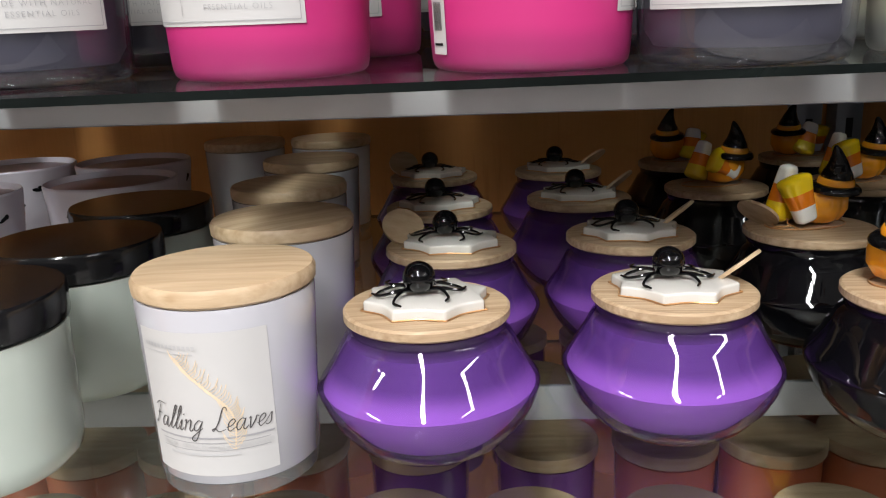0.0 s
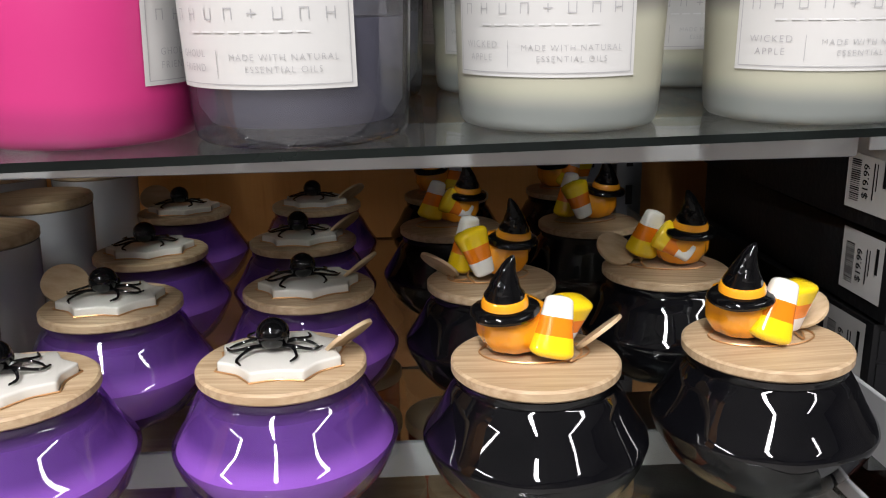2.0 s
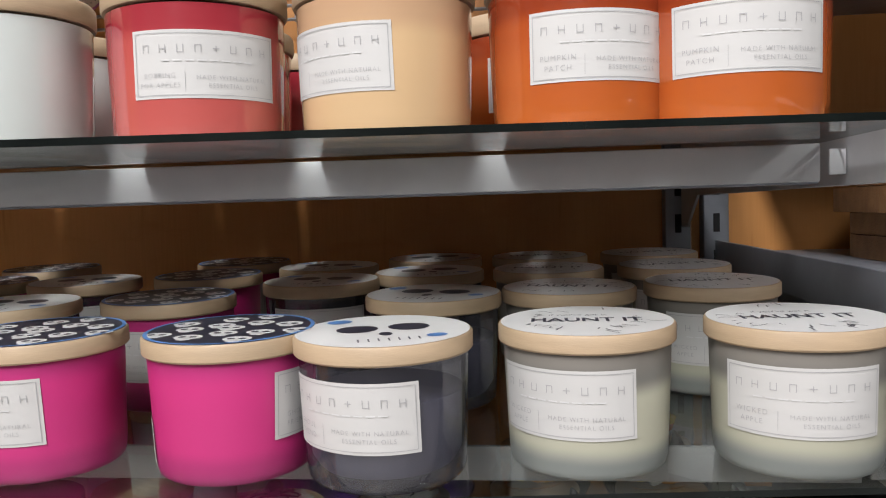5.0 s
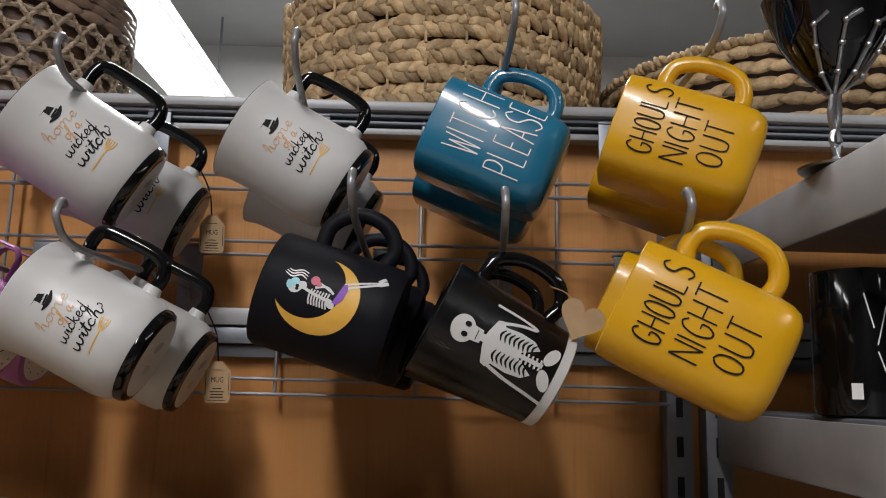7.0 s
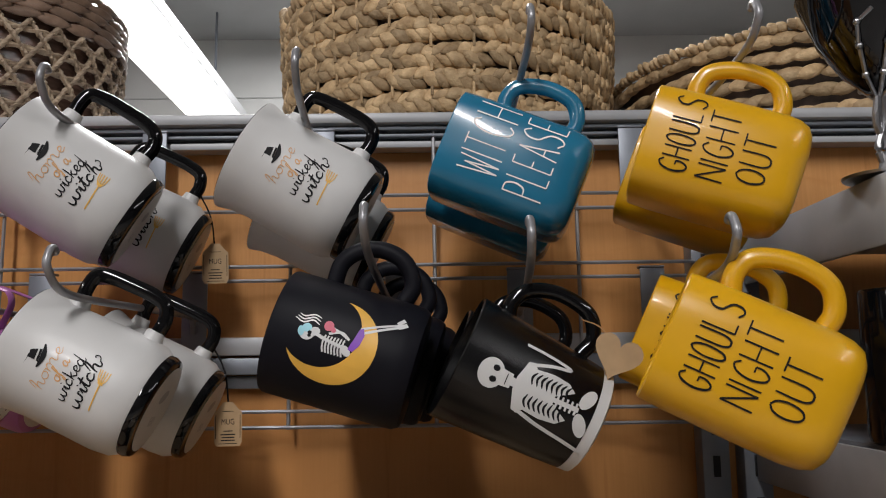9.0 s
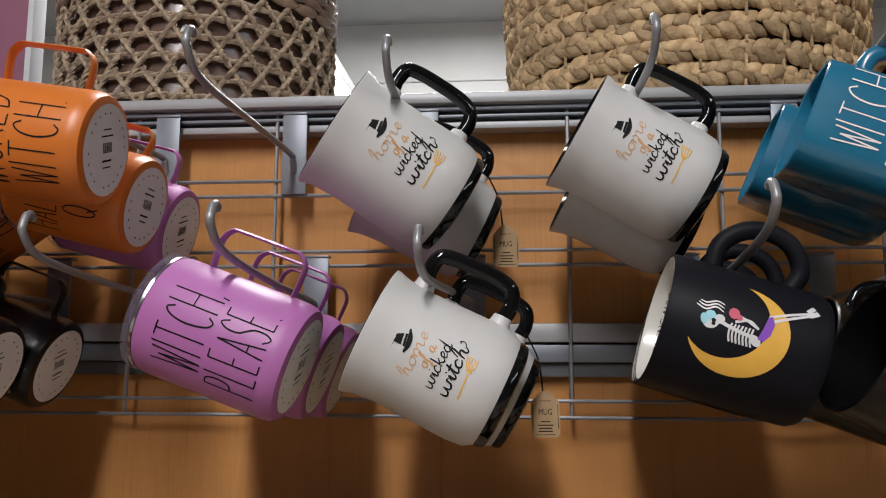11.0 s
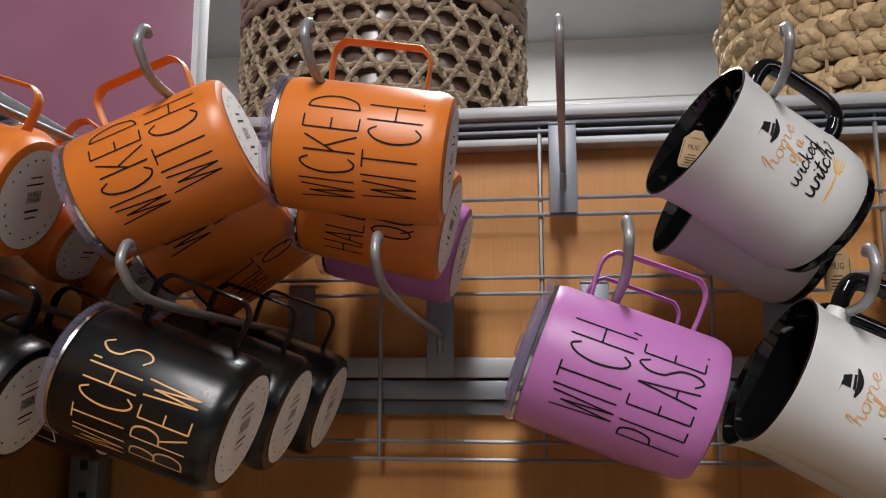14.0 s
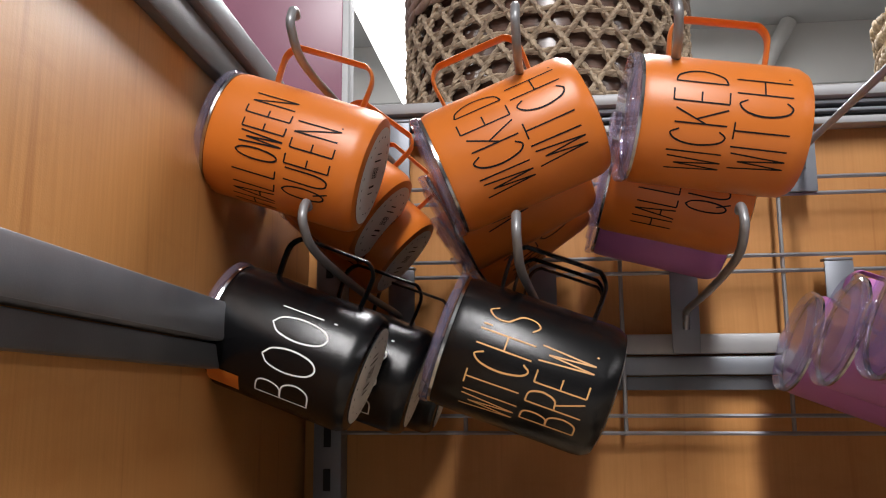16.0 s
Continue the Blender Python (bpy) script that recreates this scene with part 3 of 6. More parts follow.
glass_shelf(pose(0, 0, ZD), -0.55, -0.51)

# ---- neighbouring bay ----
nb = thing("steel_shelf", "grey steel shelf of the neighbouring bay", "shelf", pose(0, 0, 0), "steel shelves")
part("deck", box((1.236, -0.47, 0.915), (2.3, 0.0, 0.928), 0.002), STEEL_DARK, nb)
part("glass", box((1.236, -0.59, 0.920), (2.3, -0.4705, 0.926)), GLASS, nb, smooth=False)
nb2 = thing("steel_shelf", "grey steel shelf of the neighbouring bay", "shelf", pose(0, 0, 0), "steel shelves")
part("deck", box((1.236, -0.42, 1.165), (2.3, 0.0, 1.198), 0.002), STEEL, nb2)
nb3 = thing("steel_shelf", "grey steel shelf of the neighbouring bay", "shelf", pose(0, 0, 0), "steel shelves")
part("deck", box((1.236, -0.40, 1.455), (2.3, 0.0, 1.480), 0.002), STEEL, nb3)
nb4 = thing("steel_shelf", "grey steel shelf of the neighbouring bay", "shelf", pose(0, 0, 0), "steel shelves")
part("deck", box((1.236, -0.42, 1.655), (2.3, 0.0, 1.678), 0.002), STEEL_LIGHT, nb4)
low_arm = part("bracket", arm_plate(1.231, -0.606, 0.0, 0.932, 0.967), STEEL_LIGHT, nb, smooth=False)
part("hole", arm_hole(1.231, -0.590, 0.950), SLOT, low_arm, smooth=False)
part("bracket", arm_plate(1.231, -0.58, 0.0, 1.177, 1.211), STEEL, nb2, smooth=False)
for zz, sh in ((1.455, nb3), (1.655, nb4)):
    part("bracket", box((1.229, -0.44, zz - 0.03), (1.233, 0.0, zz + 0.022), 0.0015), STEEL_LIGHT, sh)
nb0 = thing("steel_shelf", "dark steel low shelf of the neighbouring bay", "shelf", pose(0, 0, 0), "steel shelves")
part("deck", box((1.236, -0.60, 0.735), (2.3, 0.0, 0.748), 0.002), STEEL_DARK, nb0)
runner = thing("bead_mat", "dark red beaded mat lying on low shelf", "mat", pose(1.25, -0.42, 0.7485, 0, 0, -6))
part("mat", box((0, 0, 0), (0.30, 0.16, 0.05), 0.004), RED_FELT, runner)


MARBLE = mat("marbled", (0.22, 0.22, 0.21), 0.3, vary=0.3, scale=16, second=(0.012, 0.012, 0.012))
# ---- candles in bowls with figures on their lids ----
BOWL = [(0.0, 0.0), (0.022, 0.0), (0.028, 0.0012), (0.0385, 0.0072), (0.0462, 0.0155), (0.0502, 0.0225), (0.0520, 0.0270), (0.0524, 0.0284), (0.0519, 0.0298), (0.0498, 0.0325), (0.0455, 0.0385), (0.0418, 0.0445), (0.0390, 0.0490), (0.0368, 0.0507), (0.0362, 0.0516), (0.0370, 0.0526), (0.0370, 0.0550), (0.0362, 0.0558)]



def blown(a, r, z):
    """Slight waves of blown glass."""
    return 1 + 0.0035 * math.sin(5 * a + 210 * z) + 0.0025 * math.sin(9 * a - 330 * z) + 0.0012 * math.sin(17 * a + 500 * z)


LIFT, TALL = 0.0070, Matrix.Diagonal((1, 1, 1.153, 1))


def bowl_candle(m, dark, label, figure, tag_turn=None, group=""):
    t = thing("bowl_candle", label, "candle", m, group)
    if dark:
        part("bowl", move(lathe(BOWL, 80, squash=blown), TALL), BLACK_GLASS, t)
    else:
        part("bowl", move(lathe(BOWL, 80, squash=blown), TALL), PURPLE_GLASS, t)
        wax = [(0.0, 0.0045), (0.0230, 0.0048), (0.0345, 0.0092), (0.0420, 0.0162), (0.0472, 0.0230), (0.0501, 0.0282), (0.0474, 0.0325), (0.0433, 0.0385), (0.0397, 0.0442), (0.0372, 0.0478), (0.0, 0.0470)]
        part("wax", move(lathe(wax, 48), TALL), PURPLE_WAX, t, "pale purple wax, painted dark at shoulder and base")
    lid = part("lid", lathe([(0.0, 0.0574), (0.0377, 0.0574), (0.0387, 0.0584), (0.0387, 0.0618), (0.0375, 0.0628), (0.0, 0.0628)], 56), OAK, t, "light oak lid")
    lid.location.z = LIFT
    figure(lid)
    if tag_turn is not None:
        tag = lathe([(0.0, -0.0009), (0.0128, -0.0009), (0.013, 0.0), (0.0128, 0.0009), (0.0, 0.0009)], 28)
        tag.transform(pose(0.0310, 0, 0.0715, 0, -33, 0) @ pose(0, 0, 0, tag_turn[1], 0, 0))
        tag.transform(pose(0, 0, 0, 0, 0, tag_turn[0]))
        part("tag", tag, PINE, t, "round wooden swing tag").location.z = LIFT
        c = Matrix.Rotation(radians(tag_turn[0]), 4, "Z")
        part("twine", sweep(smooth_path([c @ Vector(p) for p in ((0.010, 0.012, 0.064), (0.014, 0.004, 0.0655), (0.013, -0.002, 0.067), (0.016, -0.004, 0.065), (0.012, -0.012, 0.0638), (0.020, -0.006, 0.0646), (0.022, 0.006, 0.0640), (0.014, 0.009, 0.0652))]), 0.0006, 5), TWINE, t).location.z = LIFT
    return t


def spider_web(turn):
    def make(lid):
        b = bmesh.new()
        pts = []
        for k in range(48):
            a = 2 * math.pi * k / 48
            ph = (k % 6) / 6
            r = 0.0300 - 0.0048 * math.sin(math.pi * ph)
            pts.append((r * math.cos(a + turn), r * 0.92 * math.sin(a + turn)))
        f = b.faces.new([b.verts.new((x, y, 0.0632)) for x, y in pts])
        ex = bmesh.ops.extrude_face_region(b, geom=[f])
        bmesh.ops.translate(b, vec=(0, 0, 0.0046), verts=[v for v in ex["geom"] if isinstance(v, bmesh.types.BMVert)])
        bmesh.ops.recalc_face_normals(b, faces=b.faces[:])
        sharp = [e for e in b.edges if all(v.co.z > 0.066 for v in e.verts) or abs(e.verts[0].co.z - e.verts[1].co.z) > 0.003]
        bmesh.ops.bevel(b, geom=sharp, offset=0.0012, segments=3, affect="EDGES", profile=0.5)
        web = part("web", b, WHITE_GLAZE, lid, "cream glazed spider web")
        part("wire_trim", sweep([(x * 1.03, y * 1.03, 0.0634) for x, y in pts], 0.00045, 5, closed=True), TWINE, lid)
        sp = ball((-0.003, -0.001, 0.0762), 0.0077, (1.0, 1.08, 0.95))
        sp = ball((-0.001, 0.0075, 0.0722), 0.0038, bm=sp)
        spider = part("spider", sp, BLACK_GLAZE, lid.parent, "glossy black spider")
        spider.location.z = LIFT
        for k in range(8):
            a = radians((12, 42, 138, 168, 196, 228, 318, 346)[k]) + 0.1 * math.sin(3 * k + turn)
            r1, r2 = 0.0105, 0.0172 + 0.0016 * (k % 3)
            bend = 0.25 * (-1) ** k
            leg = sweep(smooth_path([(0.004 * math.cos(a) - 0.003, 0.004 * math.sin(a), 0.0706), (r1 * math.cos(a + bend) - 0.003, r1 * math.sin(a + bend), 0.0712), (r2 * math.cos(a) - 0.003, r2 * math.sin(a), 0.0694), ((r2 + 0.003) * math.cos(a - bend) - 0.003, (r2 + 0.003) * math.sin(a - bend), 0.0692)], 4), [0.0009] * 6 + [0.0007] * 5 + [0.0005] * 2, 6)
            part("leg", leg, BLACK_GLAZE, spider)
    return make


def candy_corn(lid, base, tip, yaw=0.0):
    """A glazed corn from the middle of its rounded base to its tip; yaw turns its broad face."""
    base, tip = Vector(base), Vector(tip)
    axis = tip - base
    h = axis.length
    across = Vector((math.cos(yaw), math.sin(yaw), 0))
    across = (across - axis * across.dot(axis) / h ** 2).normalized()
    up = axis.normalized()
    deep = up.cross(across)
    m = Matrix(((across.x, deep.x, up.x, base.x), (across.y, deep.y, up.y, base.y), (across.z, deep.z, up.z, base.z), (0, 0, 0, 1)))
    rings = 12

    def radius(s):
        if s <= 0 or s >= 1:
            return 0.0
        body = 0.0106 * (1 - 0.46 * s)
        low = (1 - (1 - s / 0.16) ** 2.6) ** 0.5 if s < 0.16 else 1.0
        return body * low * ((1 - (1 - (1 - s) / 0.09) ** 2.6) ** 0.5 if s > 0.91 else 1.0)
    for name, s0, s1, ma in (("corn_base", 0.0, 0.37, CORN_YELLOW), ("corn_middle", 0.37, 0.66, CORN_ORANGE), ("corn_tip", 0.66, 1.0, CORN_WHITE)):
        b = lathe([(radius(s0 + (s1 - s0) * k / rings), h * (s0 + (s1 - s0) * k / rings)) for k in range(rings + 1)], 28)
        for v in b.verts:
            a = math.atan2(v.co.y, v.co.x)
            square = (abs(math.cos(a)) ** 3.2 + abs(math.sin(a)) ** 3.2) ** (-1 / 3.2)
            v.co.x, v.co.y = v.co.x * square * (1 + 0.02 * math.sin(v.co.z * 300)), v.co.y * square * 0.74
        b.transform(m)
        part(name, b, ma, lid)


# base and tip of the two corns beside each pumpkin, for a pumpkin on the one or the other side
CORNS = (
    ((0.0055, -0.0080, 0.0648), (0.0108, -0.0005, 0.0925), (0.0180, 0.0070, 0.0890), (0.0120, 0.0110, 0.0650)),
    ((-0.0140, 0.0010, 0.0950), (-0.0045, -0.0035, 0.0660), (-0.0140, 0.0140, 0.0640), (-0.0090, 0.0120, 0.1000)),
    ((-0.0040, -0.0075, 0.0648), (0.0068, -0.0010, 0.0935), (0.0155, 0.0035, 0.0905), (0.0130, 0.0060, 0.0650)),
    ((-0.0060, 0.0010, 0.0850), (0.0160, -0.0045, 0.0715), (-0.0160, 0.0050, 0.0670), (-0.0060, 0.0070, 0.0970)),
)


def pumpkin_witch(corn_right=True, turn=0.0, style=0):
    def make(lid):
        s = 1 if corn_right else -1
        R = Matrix.Rotation(turn, 4, "Z")
        b = lathe([(0.0, 0.0635), (0.006, 0.0632), (0.0115, 0.066), (0.0145, 0.0715), (0.0145, 0.077), (0.012, 0.0825), (0.007, 0.085), (0.0, 0.085)], 48, squash=lambda a, r, z: 1 + 0.075 * abs(math.cos(4 * a)) - 0.05)
        b.transform(R @ pose(-0.0095 * s, 0.0085, 0.0635) @ Matrix.Diagonal((1.16, 1.16, 1.18, 1)) @ pose(0, 0, -0.0635))
        part("pumpkin", b, PUMPKIN, lid, "glossy orange pumpkin")
        H = R @ pose(-0.0095 * s, 0.0085, 0.0020, 6, -3 * s, 0)
        brim = lathe([(0.0, 0.0836), (0.011, 0.0826), (0.0146, 0.0826), (0.0153, 0.0840), (0.0148, 0.0856), (0.0135, 0.0866), (0.0, 0.087)], 36, squash=lambda a, r, z: 1 + 0.06 * math.sin(2 * a + 1) + 0.02 * math.sin(5 * a))
        part("hat_brim", move(brim, H), BLACK_GLAZE, lid, "black witch hat brim")
        band = lathe([(0.0096, 0.0862), (0.0108, 0.0872), (0.0106, 0.0895), (0.0098, 0.0908), (0.0086, 0.0910)], 30)
        part("hat_band", move(band, H), PUMPKIN, lid)
        cone = lathe([(0.0094, 0.0890), (0.0088, 0.0925), (0.0078, 0.0945), (0.0074, 0.0962), (0.0060, 0.0990), (0.0047, 0.1020), (0.0043, 0.1036), (0.0030, 0.1065), (0.0020, 0.1088), (0.0010, 0.1102), (0.0, 0.1106)], 24, squash=lambda a, r, z: 1 + 0.06 * math.sin(2 * a + z * 900))
        for v in cone.verts:
            v.co.x += s * 0.0042 * max(0, (v.co.z - 0.094) / 0.016) ** 2
        part("hat_cone", move(cone, H), BLACK_GLAZE, lid, "black witch hat cone")
        c = [R @ Vector(q) for q in CORNS[style]]
        candy_corn(lid, c[0], c[1], turn)
        candy_corn(lid, c[2], c[3], turn + 0.5)
        part("wire_trim", sweep([R @ Vector((0.0255 * math.cos(q), 0.0055 + 0.0145 * math.sin(q), 0.0634)) for q in [2 * math.pi * k / 28 for k in range(28)]], 0.0005, 5, closed=True), TWINE, lid)
    return make


# columns of bowls along the shelf
for k, (bx, by) in enumerate(((0.808, -0.525), (0.817, -0.414), (0.806, -0.298), (0.796, -0.161), (0.925, -0.510), (0.926, -0.396), (0.910, -0.277), (0.908, -0.147))):
    col = 0 if k < 4 else 1
    tt = (None, (165, -30), None, (150, -34), (12, -27), (8, -25), (10, -28), (6, -24))[k]
    bowl_candle(turned(bx, by, ZA, (8, -6, 12, 3, -4, 9, 2, -8)[k]), False, "purple glass bowl candle with oak lid and spider on web", spider_web(0.2 + 0.3 * (k % 3)), tt, "purple bowl candles")
for k, (bx, by) in enumerate(((1.041, -0.518), (1.035, -0.394), (1.020, -0.249), (1.025, -0.120), (1.153, -0.509), (1.146, -0.380), (1.128, -0.249), (1.14, -0.110))):
    right = (True, False, False, True, True, False, False, True)[k]
    style = (0, 1, 3, 0, 2, 3, 1, 2)[k]
    tt = ((14, -27), (168, 28), None, None, (32, -2), (170, -25), None, None)[k]
    bowl_candle(turned(bx, by, ZA, (-3, 6, 15, -10, 4, -14, 8, 0)[k]), True, "black glass bowl candle with oak lid, pumpkin and candy corn", pumpkin_witch(right, (0.0, 0.1, 0.0, 0.3, -0.05, 0.0, 0.1, 0)[k], style), tt, "black bowl candles")


# ---- tall white jars with pine lids ----
def tall_jar(m, front):
    t = thing("jar_candle", "tall white jar candle with pine lid" + (" and gold leaf label" if front else ""), "candle", m, "white jar candles")
    part("foot", lathe([(0.0, 0.0), (0.0312, 0.0), (0.0335, 0.002), (0.0342, 0.0085), (0.0, 0.0085)], 48), FOOT_GLASS, t, "thick clear glass foot")
    part("jar", lathe([(0.0, 0.0087), (0.0338, 0.0087), (0.0343, 0.0094), (0.0371, 0.0855), (0.0368, 0.0870), (0.0, 0.0870)], 56), WHITE_JAR, t)
    wob = lambda a, r, z: 1 + 0.006 * math.sin(3 * a) + 0.004 * math.sin(7 * a + 1)
    part("lid", lathe([(0.0, 0.0873), (0.0362, 0.0873), (0.0374, 0.0885), (0.0377, 0.0931), (0.0365, 0.0953), (0.028, 0.0959), (0.0, 0.0957)], 60, squash=wob), PINE, t, "pale pine lid")
    if front:
        rad = lambda y: 0.0343 + (y - 0.0094) * 0.0368
        def shifted(bm):
            return place2d(bm, 0.0, 0.0075)
        lab = part("paper_label", wrap(shifted(bars([(-0.004, 0.0380, 0.056, 0.065)])), rad, 0.0003), LABEL, t, "white paper label")
        part("title", wrap(shifted(script_text("Falling Leaves", -0.003, 0.0300, 0.052, 0.0110, 0.00042, 0.30)), rad, 0.0006), CHARCOAL_INK, lab)
        part("maker_mark", wrap(shifted(bars([(-0.0275 + 0.0019 * q, 0.0640, 0.0012, 0.0017) for q in range(13)] + [(-0.017, 0.0612, 0.024, 0.0004)])), rad, 0.0006), INK_PALE, lab)
        part("rule", wrap(shifted(bars([(-0.002, 0.0235, 0.05, 0.0008), (-0.002, 0.0212, 0.046, 0.0003), (-0.002, 0.0178, 0.046, 0.0003)])), rad, 0.0006), INK, lab)
        part("small_print", wrap(shifted(gather(place2d(lettering("SOY WAX  |  NATURAL COCONUT WAX BLEND CANDLE", 0.0024, 0.75), -0.002, 0.0186), bars([(-0.006, 0.0158, 0.03, 0.0012)]))), rad, 0.0006), INK_PALE, lab)
        spine = [(-0.013, 0.059), (-0.008, 0.052), (-0.001, 0.045), (0.006, 0.037), (0.008, 0.029), (0.007, 0.018)]
        plume = [stroke(spine, 0.0007)]
        rnd = random.Random(4)
        for px, py in [q[:2] for q in smooth_path([(*q, 0) for q in spine], 8)]:
            for side in (-1, 1):
                d = rnd.uniform(0.003, 0.0065)
                plume.append(stroke([(px, py), (px + 0.5 * side * d, py + 0.35 * d), (px + 0.75 * side * d, py + 0.95 * d)], 0.00032, 2))
        leaf = gather(*plume)
        part("leaf_print", wrap(shifted(leaf), rad, 0.0005), mat("ochre_print", (0.74, 0.60, 0.42), 0.6), lab)
    return t


for k, (jx, jy) in enumerate(((0.7205, -0.542), (0.724, -0.440), (0.704, -0.332), (0.697, -0.212), (0.603, -0.070), (0.689, -0.065))):
    tall_jar(turned(jx, jy, ZA, (2, 40, -30, 10, 80, 0)[k]) @ Matrix.Diagonal((1.055, 1.055, 1.0, 1)), k == 0)

# milky jars with black lids
for k, (jx, jy) in enumerate(((0.595, -0.540), (0.603, -0.436), (0.600, -0.333))):
    t = thing("jar_candle", "milky green jar candle with glossy black lid", "candle", turned(jx, jy, ZA, 20 * k) @ Matrix.Diagonal((1, 1, 1.09, 1)), "black-lidded candles")
    part("jar", lathe([(0.0, 0.0), (0.040, 0.0), (0.045, 0.005), (0.046, 0.012), (0.046, 0.062), (0.0, 0.063)], 56), MILK_GLASS, t)
    part("lid", lathe([(0.0, 0.0635), (0.0470, 0.0635), (0.0475, 0.065), (0.0475, 0.0765), (0.0465, 0.078), (0.0, 0.078)], 56), BLACK_LID, t, "glossy black lid")
# lavender printed tumblers at the back
for k, (jx, jy) in enumerate(((0.523, -0.205), (0.497, -0.092), (0.384, -0.100), (0.412, -0.255), (0.30, -0.20))):
    t = thing("jar_candle", "wide lavender printed candle cup with sunken mauve lid", "candle", turned(jx, jy, ZA, 30 * k), "lavender candles")
    part("jar", lathe([(0.0, 0.0), (0.044, 0.0), (0.047, 0.003), (0.0535, 0.074), (0.0540, 0.080), (0.0530, 0.0815), (0.0518, 0.080), (0.0510, 0.072), (0.0, 0.072)], 48), LAVENDER_JAR, t)
    part("lid", lathe([(0.0, 0.0725), (0.0505, 0.0725), (0.0508, 0.0755), (0.0495, 0.0765), (0.0, 0.0768)], 40), MAUVE_LID, t, "dull mauve sunken lid")
    rnd, b = random.Random(k), None
    for q in range(16):
        x, y = -0.13 + 0.0165 * q, 0.022 + 0.013 * (q % 4) + 0.003 * rnd.uniform(-1, 1)
        b = gather(*([b] if b else []), disc(x, y, 0.0045, 0.0018, 9, rnd.uniform(0, 3)), disc(x + 0.003, y + 0.0015, 0.0024, 0.0022, 8))
    part("bat_print", wrap(b, lambda y: 0.047 + (y - 0.003) * 0.0916, 0.0004), BLACK_INK, t)
    part("price_sticker", move(wrap(bars([(0, 0.045, 0.008, 0.010)]), lambda y: 0.047 + (y - 0.003) * 0.0916, 0.0005), Matrix.Rotation(radians(25 - 30 * k), 4, "Z")), CORN_ORANGE, t, "small orange price sticker")


# ---- three-wick candles with printed lids ----
JAR = [(0.0, 0.0), (0.0372, 0.0), (0.0393, 0.0006), (0.0406, 0.0019), (0.0413, 0.0045), (0.0418, 0.0105), (0.0427, 0.035), (0.0437, 0.0625), (0.0432, 0.0648), (0.0, 0.0648)]


def jar_radius(y):
    return 0.0420 + (y - 0.010) * 0.036 if y < 0.035 else 0.0429 + (y - 0.035) * 0.0308


def paper_label(t, turn, words, w=0.077, h=0.0355, y=0.0395, radius=jar_radius):
    """Wrap-round paper label: a fine border, a plain bar mark and the readable lines."""
    R = Matrix.Rotation(radians(turn), 4, "Z")

    def on(bm, lift):
        return move(wrap(move(bm, Matrix.Diagonal((w / 0.069, 1, 1, 1))), radius, lift), R)
    lab = part("paper_label", on(bars([(0, y, 0.069, h)]), 0.0004), LABEL, t, "white paper label with a fine grey border line")
    e = 0.0017
    part("frame_line", on(bars([(0, y + h / 2 - e, 0.069 - 2 * e, 0.0003), (0, y - h / 2 + e, 0.069 - 2 * e, 0.0003), (-0.0345 + e, y, 0.0003, h - 2 * e), (0.0345 - e, y, 0.0003, h - 2 * e), (-0.010, y - 0.009, 0.0002, 0.010)]), 0.0007), INK, lab)
    marks = []
    for k in range(8):
        mx, my = -0.0275 + 0.0078 * k, y + 0.0078
        if k == 4:
            marks += [(mx, my, 0.0030, 0.0004), (mx, my, 0.0004, 0.0030)]
        else:
            marks += [(mx - 0.0013, my, 0.00035, 0.0040), (mx + 0.0013, my, 0.00035, 0.0040), (mx, my + (0.0018, 0.0, -0.0018)[k % 3], 0.0024, 0.00035)]
    tagged(part("maker_mark", on(bars(marks), 0.0007), INK, lab), kind="stuff")
    part("small_print", on(bars([(-0.0185 + 0.0053 * k, y + 0.0018, 0.0040, 0.0007) for k in range(8)]), 0.0007), INK_FAINT, lab)
    b = None
    for text, x, yy, size in words:
        b = gather(*([b] if b else []), place2d(lettering(text, size, 0.86, -0.00004, space=1.25), x, y + yy))
    if b:
        part("lettering", on(b, 0.0007), INK, lab)
    return lab


INK_FAINT = mat("faint_ink", (0.60, 0.60, 0.60), 0.6, vary=0.05)
NATURAL = [("MADE WITH NATURAL", 0.0118, -0.0078, 0.0032), ("ESSENTIAL OILS", 0.0118, -0.0119, 0.0032)]
LINES = {"apple": [("WICKED", -0.0215, -0.0068, 0.0038), ("APPLE", -0.0215, -0.0117, 0.0038)] + NATURAL, "ghoul": [("GHOUL", -0.0215, -0.0068, 0.0038), ("FRIEND", -0.0215, -0.0117, 0.0038)] + NATURAL, "plain": NATURAL,
         "patch": [("PUMPKIN", -0.0215, -0.0068, 0.0038), ("PATCH", -0.0215, -0.0117, 0.0038)] + NATURAL, "bobbing": [("BOBBING", -0.0215, -0.0068, 0.0034), ("FOR APPLES", -0.0215, -0.0117, 0.0034)] + NATURAL}
PRINT_WHITE, PRINT_BLACK = mat("lid_print_white", (0.63, 0.63, 0.63), 0.4, vary=0.04), mat("lid_print_black", (0.03, 0.03, 0.045), 0.4, vary=0.1)
PRINT_BLUE = mat("lid_print_blue", (0.10, 0.24, 0.55), 0.4, vary=0.3)


